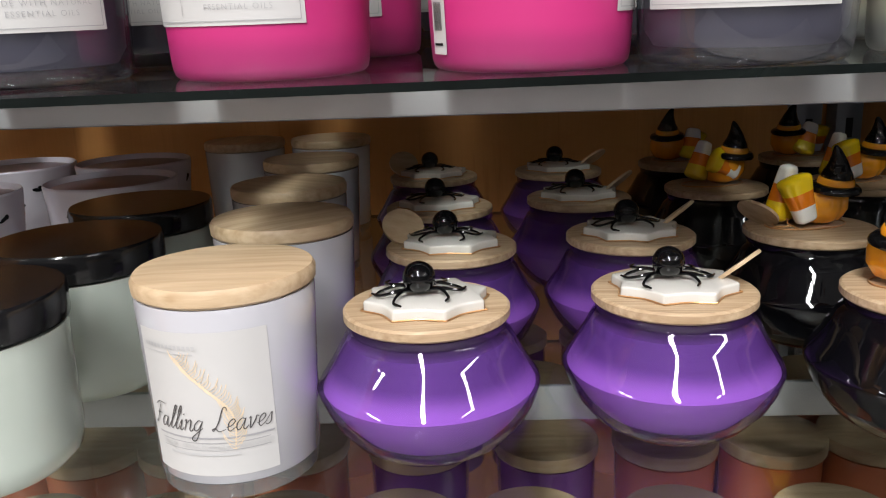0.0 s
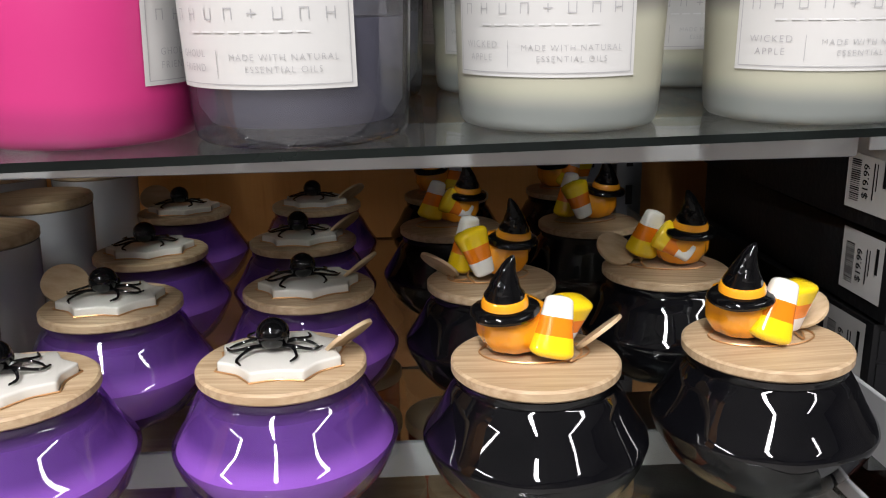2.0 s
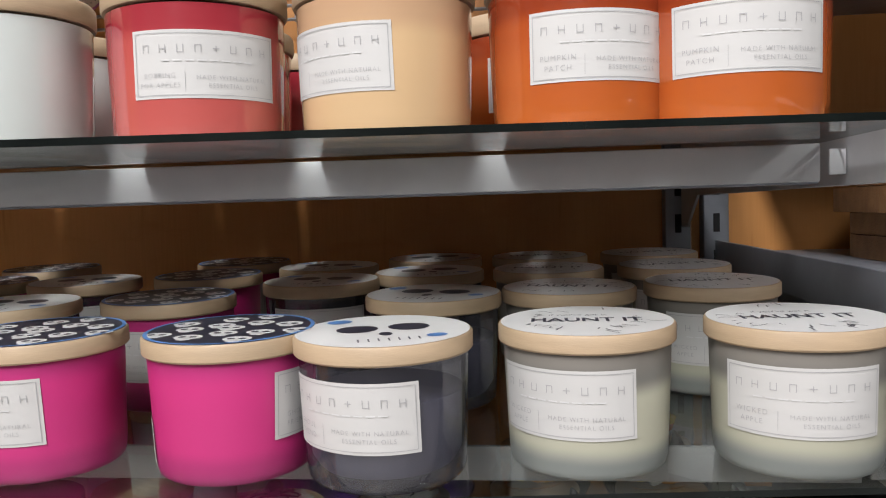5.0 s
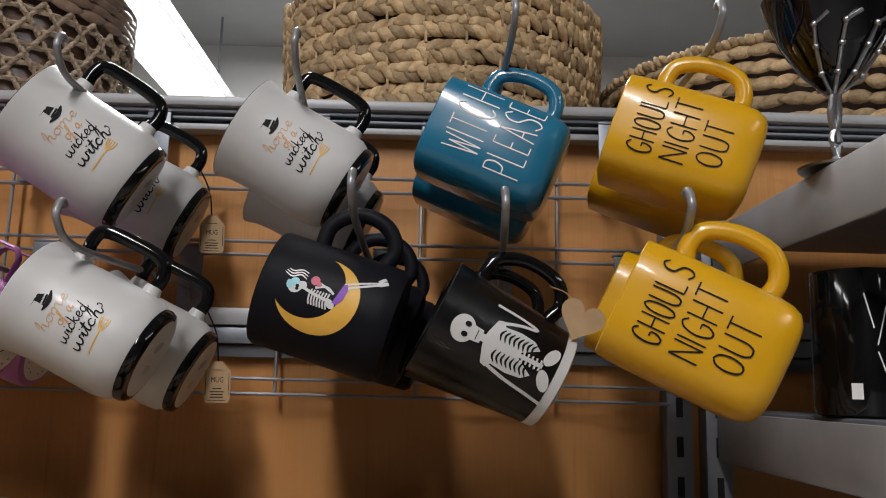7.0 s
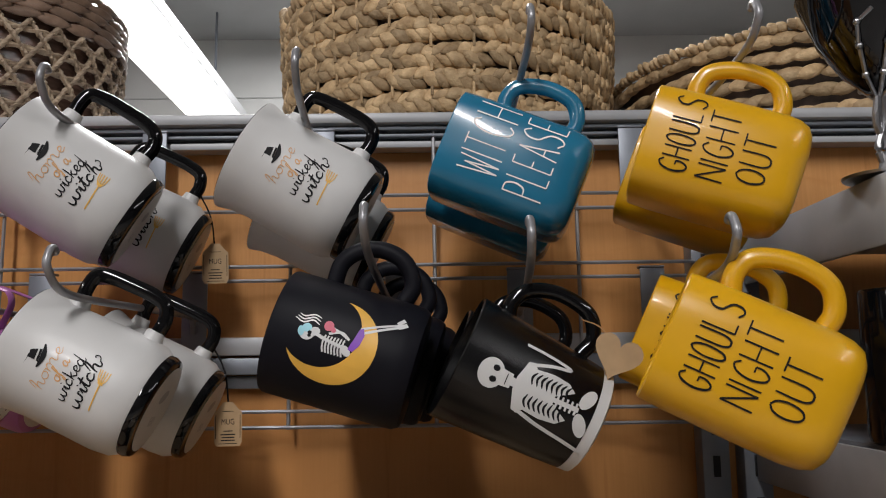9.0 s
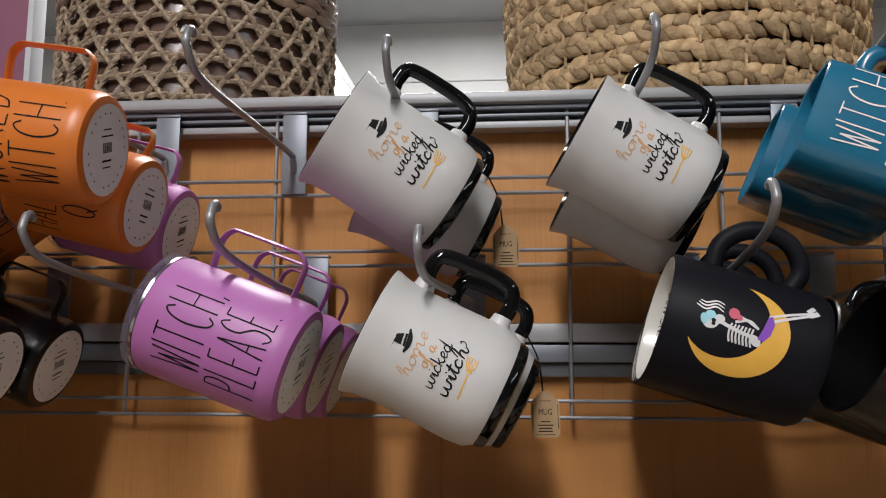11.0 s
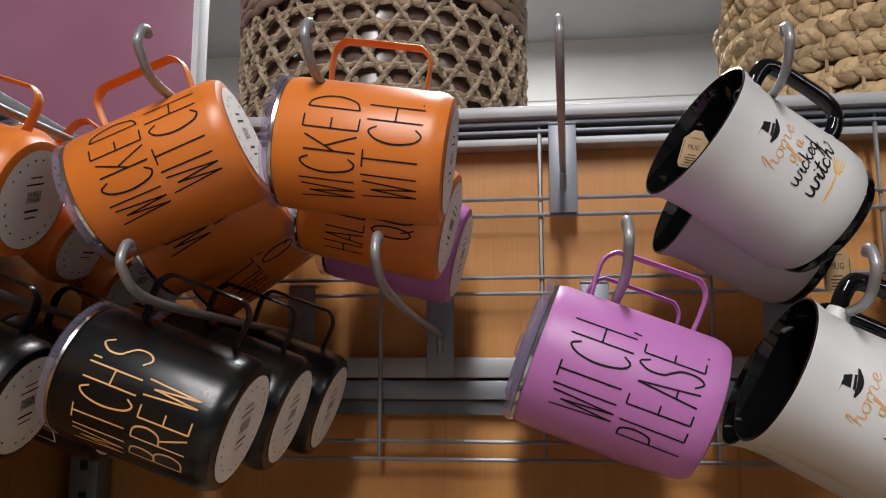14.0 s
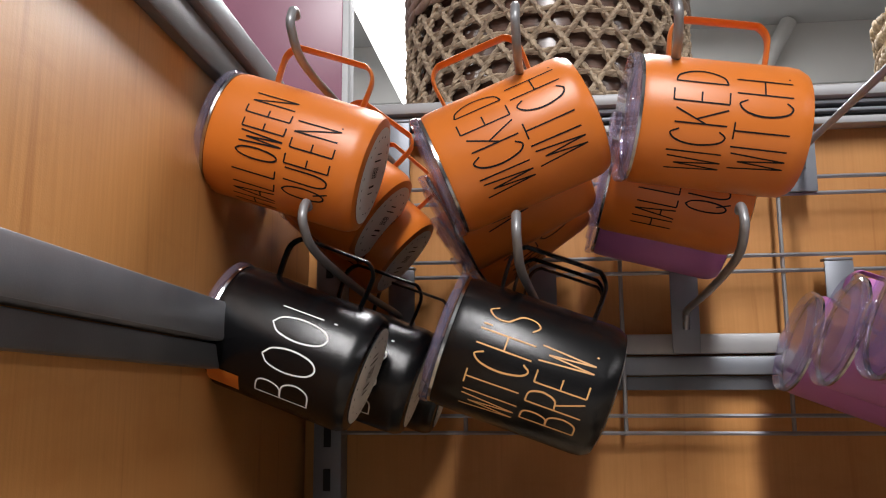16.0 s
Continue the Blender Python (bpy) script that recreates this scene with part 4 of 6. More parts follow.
def wick_candle(m, kind, turn=None, lines="plain", group="", seed=0):
    rnd = random.Random(seed)
    look_of = {"pink": "pink frosted jar candle with skull-patterned lid", "ghoul": "smoky grey glass jar candle with printed white lid", "apple": "frosted sage-green jar candle with lettered white lid"}[kind]
    t = thing("jar_candle", look_of, "candle", m, group)
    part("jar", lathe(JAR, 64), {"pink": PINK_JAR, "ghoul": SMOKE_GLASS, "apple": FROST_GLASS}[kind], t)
    if kind == "ghoul":
        wax = [(0.0, 0.006), (0.035, 0.007), (0.0390, 0.0135), (0.0402, 0.045), (0.0, 0.045)]
        part("wax", lathe(wax, 48), SMOKE_WAX, t, "dark grey wax")
    part("lid", lathe([(0.0, 0.0653), (0.0455, 0.0653), (0.0463, 0.0663), (0.0463, 0.0738), (0.0454, 0.075), (0.0, 0.075)], 60), PLY, t, "pale wooden lid")
    if turn is not None:
        paper_label(t, turn, LINES[lines])
    z = 0.0752
    base = {"pink": PRINT_BLACK}.get(kind, PRINT_WHITE)
    face = part("lid_print", move(disc(0, 0, 0.0450, 0.0450, 48), pose(0, 0, z)), base, t, {"pink": "dark lid print with white round motifs"}.get(kind, "white lid print"))
    if kind == "pink":
        b = None
        for q in range(14):
            a, r = q * 2.39996, 0.0110 * math.sqrt(q)
            if r < 0.0405:
                c = (r * math.cos(a), r * math.sin(a))
                b = gather(*([b] if b else []), disc(c[0], c[1] + 0.0012, 0.0076, 0.0062, 18), disc(c[0], c[1] - 0.0046, 0.0042, 0.0034, 12))
        part("motif", move(b, pose(0, 0, z + 0.0002)), PRINT_WHITE, face)
        e = None
        for q in range(14):
            a, r = q * 2.39996, 0.0110 * math.sqrt(q)
            if r < 0.0405:
                for s in (-1, 1):
                    e = gather(*([e] if e else []), disc(r * math.cos(a) + 0.0030 * s, r * math.sin(a) + 0.0006, 0.0021, 0.0020, 10))
        part("motif_dots", move(e, pose(0, 0, z + 0.0004)), PRINT_BLACK, face)
        ring = bmesh.new()
        bmesh.ops.create_circle(ring, segments=48, radius=0.0450)
        inner = bmesh.ops.create_circle(ring, segments=48, radius=0.0428)["verts"]
        bmesh.ops.bridge_loops(ring, edges=ring.edges[:])
        part("ring", move(ring, pose(0, 0, z + 0.0003)), PRINT_BLUE, face, "blue rim print")
    elif kind == "ghoul":
        b = gather(disc(-0.013, 0.004, 0.011, 0.010, 20, 0.3), disc(0.014, 0.004, 0.011, 0.010, 20, -0.3), disc(0.0, -0.013, 0.0035, 0.005, 12))
        for q in range(7):
            b = join(b, bars([(-0.015 + 0.005 * q, -0.028, 0.0009, 0.007)]))
        part("motif", move(b, pose(0, 0, z + 0.0002, 0, 0, rnd.uniform(-20, 20))), PRINT_BLACK, face)
        for sx, sy, sr in ((-0.028, 0.022, 0.007), (0.030, -0.016, 0.0055)):
            part("spot", move(disc(sx, sy, sr, sr * 0.8, 12, 0.5), pose(0, 0, z + 0.00025)), PRINT_BLUE, face)
    else:
        b = place2d(lettering("HAUNT IT", 0.0155, 0.82, 0.0003), 0, -0.006)
        b = gather(b, place2d(lettering("if you've got it", 0.006, 0.9), -0.004, 0.012))
        for q in range(22):
            a = rnd.uniform(0, 6.28)
            r = rnd.uniform(0.028, 0.042)
            p = (r * math.cos(a), r * math.sin(a))
            d = rnd.uniform(0, 6.28)
            b = gather(b, stroke([p, (p[0] * 0.93 + 0.003 * math.cos(d), p[1] * 0.93 + 0.003 * math.sin(d)), (p[0] * 0.82 + 0.004 * math.cos(d), p[1] * 0.82)], 0.0007, 2))
        part("print", move(b, pose(0, 0, z + 0.0002, 0, 0, rnd.uniform(-14, 14))), PRINT_BLACK, face)
    return t


rows_b = [("apple", -13, "apple", ((1.161, -0.506), (1.150, -0.350), (1.143, -0.235), (1.138, -0.12))), ("apple", -22, "apple", ((1.051, -0.508), (1.048, -0.368), (1.036, -0.245), (1.030, -0.13))), ("ghoul", -19, "ghoul", ((0.944, -0.530), (0.954, -0.390), (0.934, -0.250), (0.925, -0.13))), ("pink", 99, "ghoul", ((0.857, -0.520),)), ("ghoul", 10, "plain", ((0.851, -0.300), (0.830, -0.190))), ("pink", -20, "plain", ((0.745, -0.520), (0.760, -0.385), (0.733, -0.245), (0.725, -0.13))), ("ghoul", 20, "plain", ((0.640, -0.525), (0.650, -0.405), (0.630, -0.270))), ("pink", 0, "plain", ((0.54, -0.53), (0.535, -0.40), (0.53, -0.27), (0.525, -0.15)))]
for k, (kind, turn, lines, spots) in enumerate(rows_b):
    for r, (cx, cy) in enumerate(spots):
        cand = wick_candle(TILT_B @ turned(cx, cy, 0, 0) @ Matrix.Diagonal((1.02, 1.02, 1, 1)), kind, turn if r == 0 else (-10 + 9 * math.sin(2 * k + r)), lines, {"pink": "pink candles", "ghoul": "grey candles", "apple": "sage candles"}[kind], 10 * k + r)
        if k == 3 and r == 0:
            side_label = part("price_label", move(wrap(bars([(0, 0.019, 0.011, 0.024)]), jar_radius, 0.0004), Matrix.Rotation(radians(-62), 4, "Z")), LABEL, cand, "white price label")
            part("barcode", move(wrap(bars([(-0.003 + 0.0006 * q, 0.022, 0.0003, 0.011) for q in range(11)] + [(0, 0.011, 0.007, 0.0010)]), jar_radius, 0.0007), Matrix.Rotation(radians(-62), 4, "Z")), BLACK_INK, side_label)


# ---- upper shelf: glossy candles with wooden lids ----
def lid_candle(m, ma, what, turn, lines, group):
    t = thing("jar_candle", what, "candle", m, group)
    part("jar", lathe([(0.0, 0.0), (0.040, 0.0), (0.0435, 0.002), (0.0465, 0.012), (0.0475, 0.043), (0.0483, 0.074), (0.0, 0.075)], 56), ma, t)
    part("lid", lathe([(0.0, 0.0755), (0.0495, 0.0755), (0.0503, 0.077), (0.0503, 0.0865), (0.0492, 0.088), (0.0, 0.088)], 60), PLY, t, "pale wooden lid")
    if turn is not None:
        paper_label(t, turn, LINES[lines], y=0.0430, h=0.0345, w=0.078, radius=lambda y: 0.0465 + (y - 0.012) * 0.0323 if y < 0.043 else 0.0475 + (y - 0.043) * 0.0258)
    return t


rows_c = [(1.130, ORANGE_JAR, "glossy burnt-orange jar candle with wooden lid", -2, "patch"), (1.055, ORANGE_JAR, "glossy burnt-orange jar candle with wooden lid", 14, "patch"), (0.939, CREAM_JAR, "cream caramel jar candle with wooden lid", -33, "plain"), (0.842, RED_JAR, "glossy brick-red jar candle with wooden lid", 28, "bobbing"), (0.727, PALE_JAR, "pearly pale-green jar candle with wooden lid", -24, "plain"), (0.59, CREAM_JAR, "cream caramel jar candle with wooden lid", 5, "plain"), (0.47, RED_JAR, "glossy brick-red jar candle with wooden lid", 15, "plain"), (0.35, PALE_JAR, "pearly pale-green jar candle with wooden lid", 5, "plain"), (0.23, ORANGE_JAR, "glossy burnt-orange jar candle with wooden lid", 0, "plain"), (0.11, PALE_JAR, "pearly pale-green jar candle with wooden lid", 0, "plain")]
for k, (cx, ma, what, turn, lines) in enumerate(rows_c):
    for r in range(5):
        # Rows 3 and 4 are unseen, packed to block light onto the back panel.
        lid_candle(turned(cx + 0.006 * math.sin(4 * k + 3 * r) - (0.035 if r == 1 and k in (3, 4, 1) else 0) if r < 3 else 1.135 - 0.1014 * (k + 0.5 * (r - 3)), -0.508 + 0.112 * r + 0.006 * math.sin(k + r) if r < 3 else -0.172 + 0.0885 * (r - 3), ZC, 0), ma, what, turn if r < 2 else None, lines, what.split(" jar")[0] + " candles")

# ---- lower shelf seen through the glass ----
for k in range(9):
    for r in range(4):
        ma, what = ((PEACH_JAR, "peach jar candle with pale wooden lid"), (PEACH_JAR, "peach jar candle with pale wooden lid"), (VIOLET_JAR, "dark violet jar candle with pale wooden lid"))[(k // 2) % 3]
        if k >= 7 and r > 2:
            continue
        t = thing("jar_candle", what, "candle", turned(0.48 + 0.078 * k + 0.01 * math.sin(k + 2 * r), -0.47 + 0.1 * r, ZD), what.split(" jar")[0] + " candles")
        part("jar", lathe([(0.0, 0.0), (0.030, 0.0), (0.033, 0.003), (0.034, 0.062), (0.0, 0.063)], 36), ma, t)
        part("lid", lathe([(0.0, 0.0635), (0.035, 0.0635), (0.0357, 0.065), (0.0357, 0.0715), (0.035, 0.0725), (0.0, 0.0725)], 40), PINE, t)


# ---- black cartons in the neighbouring bay ----
def carton(x, y, z, h, k):
    t = thing("carton", "black cardboard carton with folded flap and white barcode label", "box", pose(x, y, z, 0, 0, (1.2, -0.8, 0.5, -1.5)[k % 4]), "black cartons")
    part("body", box((0, 0, 0), (0.30, 0.30, h - 0.002), 0.0012), BOX_BLACK, t)
    part("front_flap", gather(box((0.004, -0.0012, 0.004), (0.296, -0.0002, h * 0.52)), box((0.004, -0.0009, h * 0.56), (0.296, -0.0001, h - 0.006))), BOX_BLACK, t, smooth=False)
    b = gather(stroke([(0.008, h * 0.97), (0.036, h * 0.56)], 0.0008, 1), stroke([(0.036, h * 0.56), (0.14, h * 0.56)], 0.0006, 1))
    b.transform(pose(0, -0.0016, 0, 90, 0, 0))
    part("crease", b, mat("carton_crease", (0.13, 0.13, 0.135), 0.5), t)
    lab = bars([(0, 0, 0.046, h * 0.74)])
    lab.transform(pose(-0.0006, 0.030, h * 0.55, 90, 0, -90))
    lo = part("price_label", lab, LABEL, t, "white price label")
    rnd = random.Random(k)
    bb = bars([(-0.013, -0.014 + 0.0013 * q, 0.010, rnd.choice((0.0004, 0.0008))) for q in range(20)])
    bb = join(bb, place2d(lettering("$19.99", 0.0085, 0.9, 0.0001), 0.0008, -0.001, math.pi / 2))
    bb = join(bb, bars([(0.006, 0, 0.0012, 0.022), (0.009, 0.003, 0.0010, 0.016), (0.017, 0.006, 0.0030, 0.016)]))
    bb.transform(pose(-0.0010, 0.030, h * 0.55, 90, 0, -90) @ pose(0.0, 0, 0, 0, 0, 0))
    tagged(part("barcode", bb, BLACK_INK, lo), kind="stuff")
    return t


cz = 0.9285
for k, h in enumerate((0.056, 0.053, 0.052, 0.048)):
    carton(1.262 + 0.004 * math.sin(3 * k), -0.425 + 0.006 * math.cos(2 * k), cz, h, k)
    cz += h
# round-ended wooden serving boards on the shelf above
bz = 1.1985
for k, h in enumerate((0.0225, 0.0205, 0.0235, 0.0215)):
    t = thing("serving_board", "brown wooden serving board with bark-dark edge in a stack", "board", pose(1.485 + (0.006, 0.002, -0.012, 0.004)[k], -0.20 + 0.006 * math.cos(3 * k), bz, 0, 0, 2.5 * math.sin(2 * k)), "serving boards")
    slab = bmesh.new()
    f = slab.faces.new([slab.verts.new((0.165 * (1 + 0.012 * math.sin(5 * q + k)) * math.copysign(abs(math.cos(q)) ** 0.6, math.cos(q)), 0.135 * math.copysign(abs(math.sin(q)) ** 0.6, math.sin(q)), 0)) for q in [2 * math.pi * n / 48 for n in range(48)]])
    ex = bmesh.ops.extrude_face_region(slab, geom=[f])
    bmesh.ops.translate(slab, vec=(0, 0, h - 0.0012), verts=[v for v in ex["geom"] if isinstance(v, bmesh.types.BMVert)])
    bmesh.ops.recalc_face_normals(slab, faces=slab.faces[:])
    part("slab", slab, WALNUT, t)
    bz += h

# dark patterned boards and an orange jar low at the bay's end
for k in range(3):
    t = thing("marble_board", "grey and black marbled board leaning low in the bay", "board", pose(1.08 + 0.05 * k, -0.34 - 0.05 * k, ZD + 0.001 + 0.0135 * k, 0, 0, 8 - 6 * k), "marbled boards")
    part("slab", box((-0.08, -0.14, 0.0), (0.08, 0.14, 0.0125), 0.001), MARBLE, t)


# ---- mugs on the wire grid ----
def fit_text(text, cx, cy, width, height, thin=-0.034, shear=0.0):
    """Letters scaled to a box; cx, cy is the middle of the box."""
    b = lettering(text, 1.0, 1.0, thin, shear)
    xs, ys = [v.co.x for v in b.verts], [v.co.y for v in b.verts]
    sx, sy = width / (max(xs) - min(xs)), height / (max(ys) - min(ys))
    mx, my = (max(xs) + min(xs)) / 2, (max(ys) + min(ys)) / 2
    for v in b.verts:
        v.co = Vector((cx + (v.co.x - mx) * sx, cy + (v.co.y - my) * sy, 0))
    return b


CAPITALS = {"A": "0,0 .5,1;.5,1 1,0;.2,.35 .8,.35", "B": "0,0 0,1;0,1 .6,.97 .75,.78 .55,.56 0,.52;0,.52 .7,.5 .95,.26 .7,.03 0,0", "C": "1,.85 .7,1 .25,.85 .05,.5 .25,.12 .65,0 1,.12",
            "D": "0,0 0,1;0,1 .5,.93 .9,.68 .95,.4 .6,.1 0,0", "E": "0,0 0,1;0,1 .8,1;0,.5 .7,.5;0,0 .8,0", "G": "1,.85 .65,1 .2,.85 .02,.45 .25,.08 .65,0 .98,.2 1,.42;1,.42 .6,.42",
            "H": "0,0 0,1;1,0 1,1;0,.5 1,.5", "I": "0,0 0,1", "K": "0,0 0,1;0,.4 .9,1;.3,.58 1,0", "L": "0,1 0,0;0,0 .8,0", "N": "0,0 0,1;0,1 1,0;1,0 1,1",
            "O": ".5,1 .15,.85 0,.5 .15,.13 .5,0 .85,.13 1,.5 .85,.85 .5,1", "P": "0,0 0,1;0,1 .65,.97 .9,.75 .65,.52 0,.48", "Q": ".5,1 .15,.85 0,.5 .15,.13 .5,0 .85,.13 1,.5 .85,.85 .5,1;.6,.25 1.05,-.08",
            "R": "0,0 0,1;0,1 .65,.97 .9,.75 .65,.52 0,.48;.35,.48 1,0", "S": "1,.85 .6,1 .15,.85 .15,.62 .5,.5 .9,.35 .9,.12 .5,0 0,.12", "T": ".5,0 .5,1;0,1 1,1", "U": "0,1 0,.3 .2,.05 .5,0 .8,.05 1,.3 1,1",
            "W": "0,1 .25,0;.25,0 .5,.85;.5,.85 .75,0;.75,0 1,1", "!": "0,1 0,.25;0,.06 0,0", "'": "0,1 0,.84", ",": ".06,.06 0,-.08", ".": "0,.04 0,0"}


def drawn_text(text, cx, cy, width, height, pen=0.00115):
    """Tall capitals drawn with one thin pen, fitted to a box about cx, cy."""
    rnd = random.Random(len(text) * 7 + ord(text[0]))
    wide = [0.10 if ch in "I!'.," else 1.0 for ch in text]
    unit = width / (sum(wide) + 0.38 * (len(text) - 1))
    x, b = cx - width / 2, None
    for ch, w in zip(text, wide):
        tall, lean, drop = rnd.uniform(0.95, 1.04), rnd.uniform(-0.04, 0.04), rnd.uniform(-0.02, 0.02)
        for line in CAPITALS[ch].split(";"):
            pts = [tuple(float(v) for v in p.split(",")) for p in line.split()]
            pts = [(x + unit * (px + lean * py), cy + height * ((py - 0.5) * tall + drop)) for px, py in pts]
            b = gather(*([b] if b else []), stroke(pts, lambda q: pen * (0.9 + 0.2 * math.sin(3 * q)), 1 if len(pts) == 2 else 5))
        x += unit * (w + 0.38)
    return b


def hung(x, y, z, tilt, length, yaw=0.0, spin=0.0):
    """Lying on its side under a hook: base to the right and down by tilt, handle up; x, y, z is the body's middle."""
    a = radians(tilt)
    r = Matrix(((math.sin(a), 0, -math.cos(a), 0), (0, 1, 0, 0), (math.cos(a), 0, math.sin(a), 0), (0, 0, 0, 1)))
    return Matrix.Translation((x, y, z)) @ Matrix.Rotation(radians(yaw), 4, "Z") @ r @ Matrix.Rotation(radians(spin), 4, "Z") @ Matrix.Translation((0, 0, -length / 2))


def sticker(t, r):
    s = part("base_sticker", move(disc(0, 0, r, r, 28), pose(0, 0, -0.0006, 180, 0, 0)), WHITE_INK, t, "white round price sticker")
    b = bars([(-0.006 + 0.0011 * q, 0.002, (0.0004, 0.0007)[q % 3 == 0], 0.008) for q in range(13)] + [(0, -0.008, 0.014, 0.0016), (0, 0.011, 0.018, 0.0012), (0, -0.013, 0.012, 0.0010), (0, 0.016, 0.012, 0.0010)])
    for q in range(22):
        if q % 11 not in (4, 10):
            b = join(b, disc(0.80 * r * math.cos(0.2856 * q), 0.80 * r * math.sin(0.2856 * q), 0.0013, 0.0007, 6, 0.2856 * q + 1.57))
    part("sticker_print", move(b, pose(0, 0, -0.0009, 180, 0, 70)), BLACK_INK, s)


STEEL_L, STEEL_R = 0.107, 0.0438


def steel_mug(m, paint, what, lines, ink, group, label=""):
    """Insulated mug with strap handle and clear lid."""
    L, R = STEEL_L, STEEL_R
    t = thing("travel_mug", what, "mug", m, group)
    part("body", lathe([(0.0, 0.0), (R - 0.0075, 0.0), (R - 0.003, 0.0012), (R - 0.0006, 0.006), (R, 0.011), (R, L - 0.004), (R - 0.0012, L), (0.0, L)], 64), paint, t)
    part("rim", lathe([(R - 0.004, L + 0.0001), (R - 0.0006, L + 0.0003), (R - 0.0004, L + 0.0022), (R - 0.003, L + 0.0026)], 56), CHROME, t, "bright steel rim")
    lid = part("lid", lathe([(0.0, L + 0.010), (R - 0.012, L + 0.010), (R - 0.009, L + 0.0045), (R - 0.004, L + 0.0045), (R - 0.0005, L + 0.008), (R + 0.0006, L + 0.0068), (R + 0.0006, L + 0.0028), (R - 0.004, L + 0.0024), (0.0, L + 0.003)], 48), ACRYLIC, t, "clear acrylic press-in lid")
    part("slider", box((-0.008, 0.010, L + 0.0102), (0.008, 0.026, L + 0.0138), 0.002), ACRYLIC, lid)
    h0, h1, out = 0.022, 0.088, R + 0.031
    path = smooth_path([(R - 0.002, 0, h0 + 0.001), (R + 0.012, 0, h0), (out - 0.008, 0, h0 + 0.0005), (out - 0.001, 0, h0 + 0.006), (out, 0, h0 + 0.014), (out, 0, h1 - 0.014), (out - 0.001, 0, h1 - 0.006), (out - 0.008, 0, h1 - 0.0005), (R + 0.012, 0, h1), (R - 0.002, 0, h1 - 0.001)], 4)
    b = sweep(path, 0.0014, 8, 4.2, up=(0, 1, 0))
    part("handle", b, paint, t)
    sticker(t, R - 0.0085)
    if lines:
        n = len(lines)
        b = None
        for k, (text, w, h, cy, cx) in enumerate(lines):
            b = gather(*([b] if b else []), drawn_text(text, cx, cy, w, h))
        part("lettering", wrap(b, R, 0.00035, 0.004), ink, t, "tall thin hand-drawn lettering")
    return t


WW = [("WICKED", 0.070, 0.034, 0.071, -0.003), ("WITCH.", 0.066, 0.034, 0.032, 0.001)]
HQ = [("HALLOWEEN", 0.086, 0.030, 0.070, -0.017), ("QUEEN.", 0.056, 0.031, 0.035, -0.011)]
BOO = [("BOO!", 0.066, 0.038, 0.046, -0.004)]
WW_LOW = [("WICKED", 0.070, 0.034, 0.071, -0.011), ("WITCH.", 0.066, 0.034, 0.032, -0.008)]
WB = [("WITCH'S", 0.070, 0.034, 0.072, -0.006), ("BREW.", 0.054, 0.034, 0.033, -0.008)]
WP = [("WITCH,", 0.058, 0.036, 0.073, 0.001), ("PLEASE.", 0.062, 0.036, 0.032, -0.001)]
ORANGE_TXT, BLACK_TXT, ORCHID_TXT = "matte orange steel travel mug hanging on its handle", "matte black steel travel mug hanging on its handle", "orchid pink steel travel mug hanging on its handle"
SL = STEEL_L
steel_mug(hung(0.051, -0.256, 1.694, 18, SL, 4), ORANGE_MUG, ORANGE_TXT, HQ, BLACK_INK, "orange mugs")
steel_mug(hung(0.046, -0.150, 1.697, 38, SL, 0, 10), ORANGE_MUG, ORANGE_TXT, WW, BLACK_INK, "orange mugs")
steel_mug(hung(0.056, -0.085, 1.677, 42, SL, 0, 5), ORANGE_MUG, ORANGE_TXT, HQ, BLACK_INK, "orange mugs")
steel_mug(hung(0.202, -0.250, 1.697, -23, SL, 2), ORANGE_MUG, ORANGE_TXT, WW, BLACK_INK, "orange mugs")
steel_mug(hung(0.196, -0.165, 1.684, -28, SL, 2, 12), ORANGE_MUG, ORANGE_TXT, WW, BLACK_INK, "orange mugs")
steel_mug(hung(0.195, -0.085, 1.676, -36, SL, 2), ORANGE_MUG, ORANGE_TXT, HQ, BLACK_INK, "orange mugs")
steel_mug(hung(0.336, -0.246, 1.705, 8, SL, 3), ORANGE_MUG, ORANGE_TXT, WW_LOW, BLACK_INK, "orange mugs")
steel_mug(hung(0.326, -0.150, 1.684, 14, SL, 0, 20), ORANGE_MUG, ORANGE_TXT, HQ, BLACK_INK, "orange mugs")
steel_mug(hung(0.327, -0.075, 1.674, 15, SL, 0), ORCHID_MUG, ORCHID_TXT, None, BLACK_INK, "orchid mugs")
boo = steel_mug(hung(0.045, -0.232, 1.558, 21, SL, 2), BLACK_MUG, BLACK_TXT, BOO, WHITE_INK, "black mugs")
part("price_sticker", wrap(bars([(-0.040, 0.089, 0.016, 0.024)]), STEEL_R, 0.0004), ORANGE_MUG, boo, "orange price sticker")
steel_mug(hung(0.068, -0.145, 1.550, 20, SL, 2), BLACK_MUG, BLACK_TXT, BOO, WHITE_INK, "black mugs")
steel_mug(hung(0.080, -0.060, 1.545, 20, SL, 2), BLACK_MUG, BLACK_TXT, BOO, WHITE_INK, "black mugs")
steel_mug(hung(0.208, -0.256, 1.544, 20, SL, 3), BLACK_MUG, BLACK_TXT, WB, COPPER_INK, "black mugs")
steel_mug(hung(0.212, -0.170, 1.548, 20, SL, 2), BLACK_MUG, BLACK_TXT, WB, COPPER_INK, "black mugs")
steel_mug(hung(0.218, -0.084, 1.552, 20, SL, 2), BLACK_MUG, BLACK_TXT, WB, COPPER_INK, "black mugs")
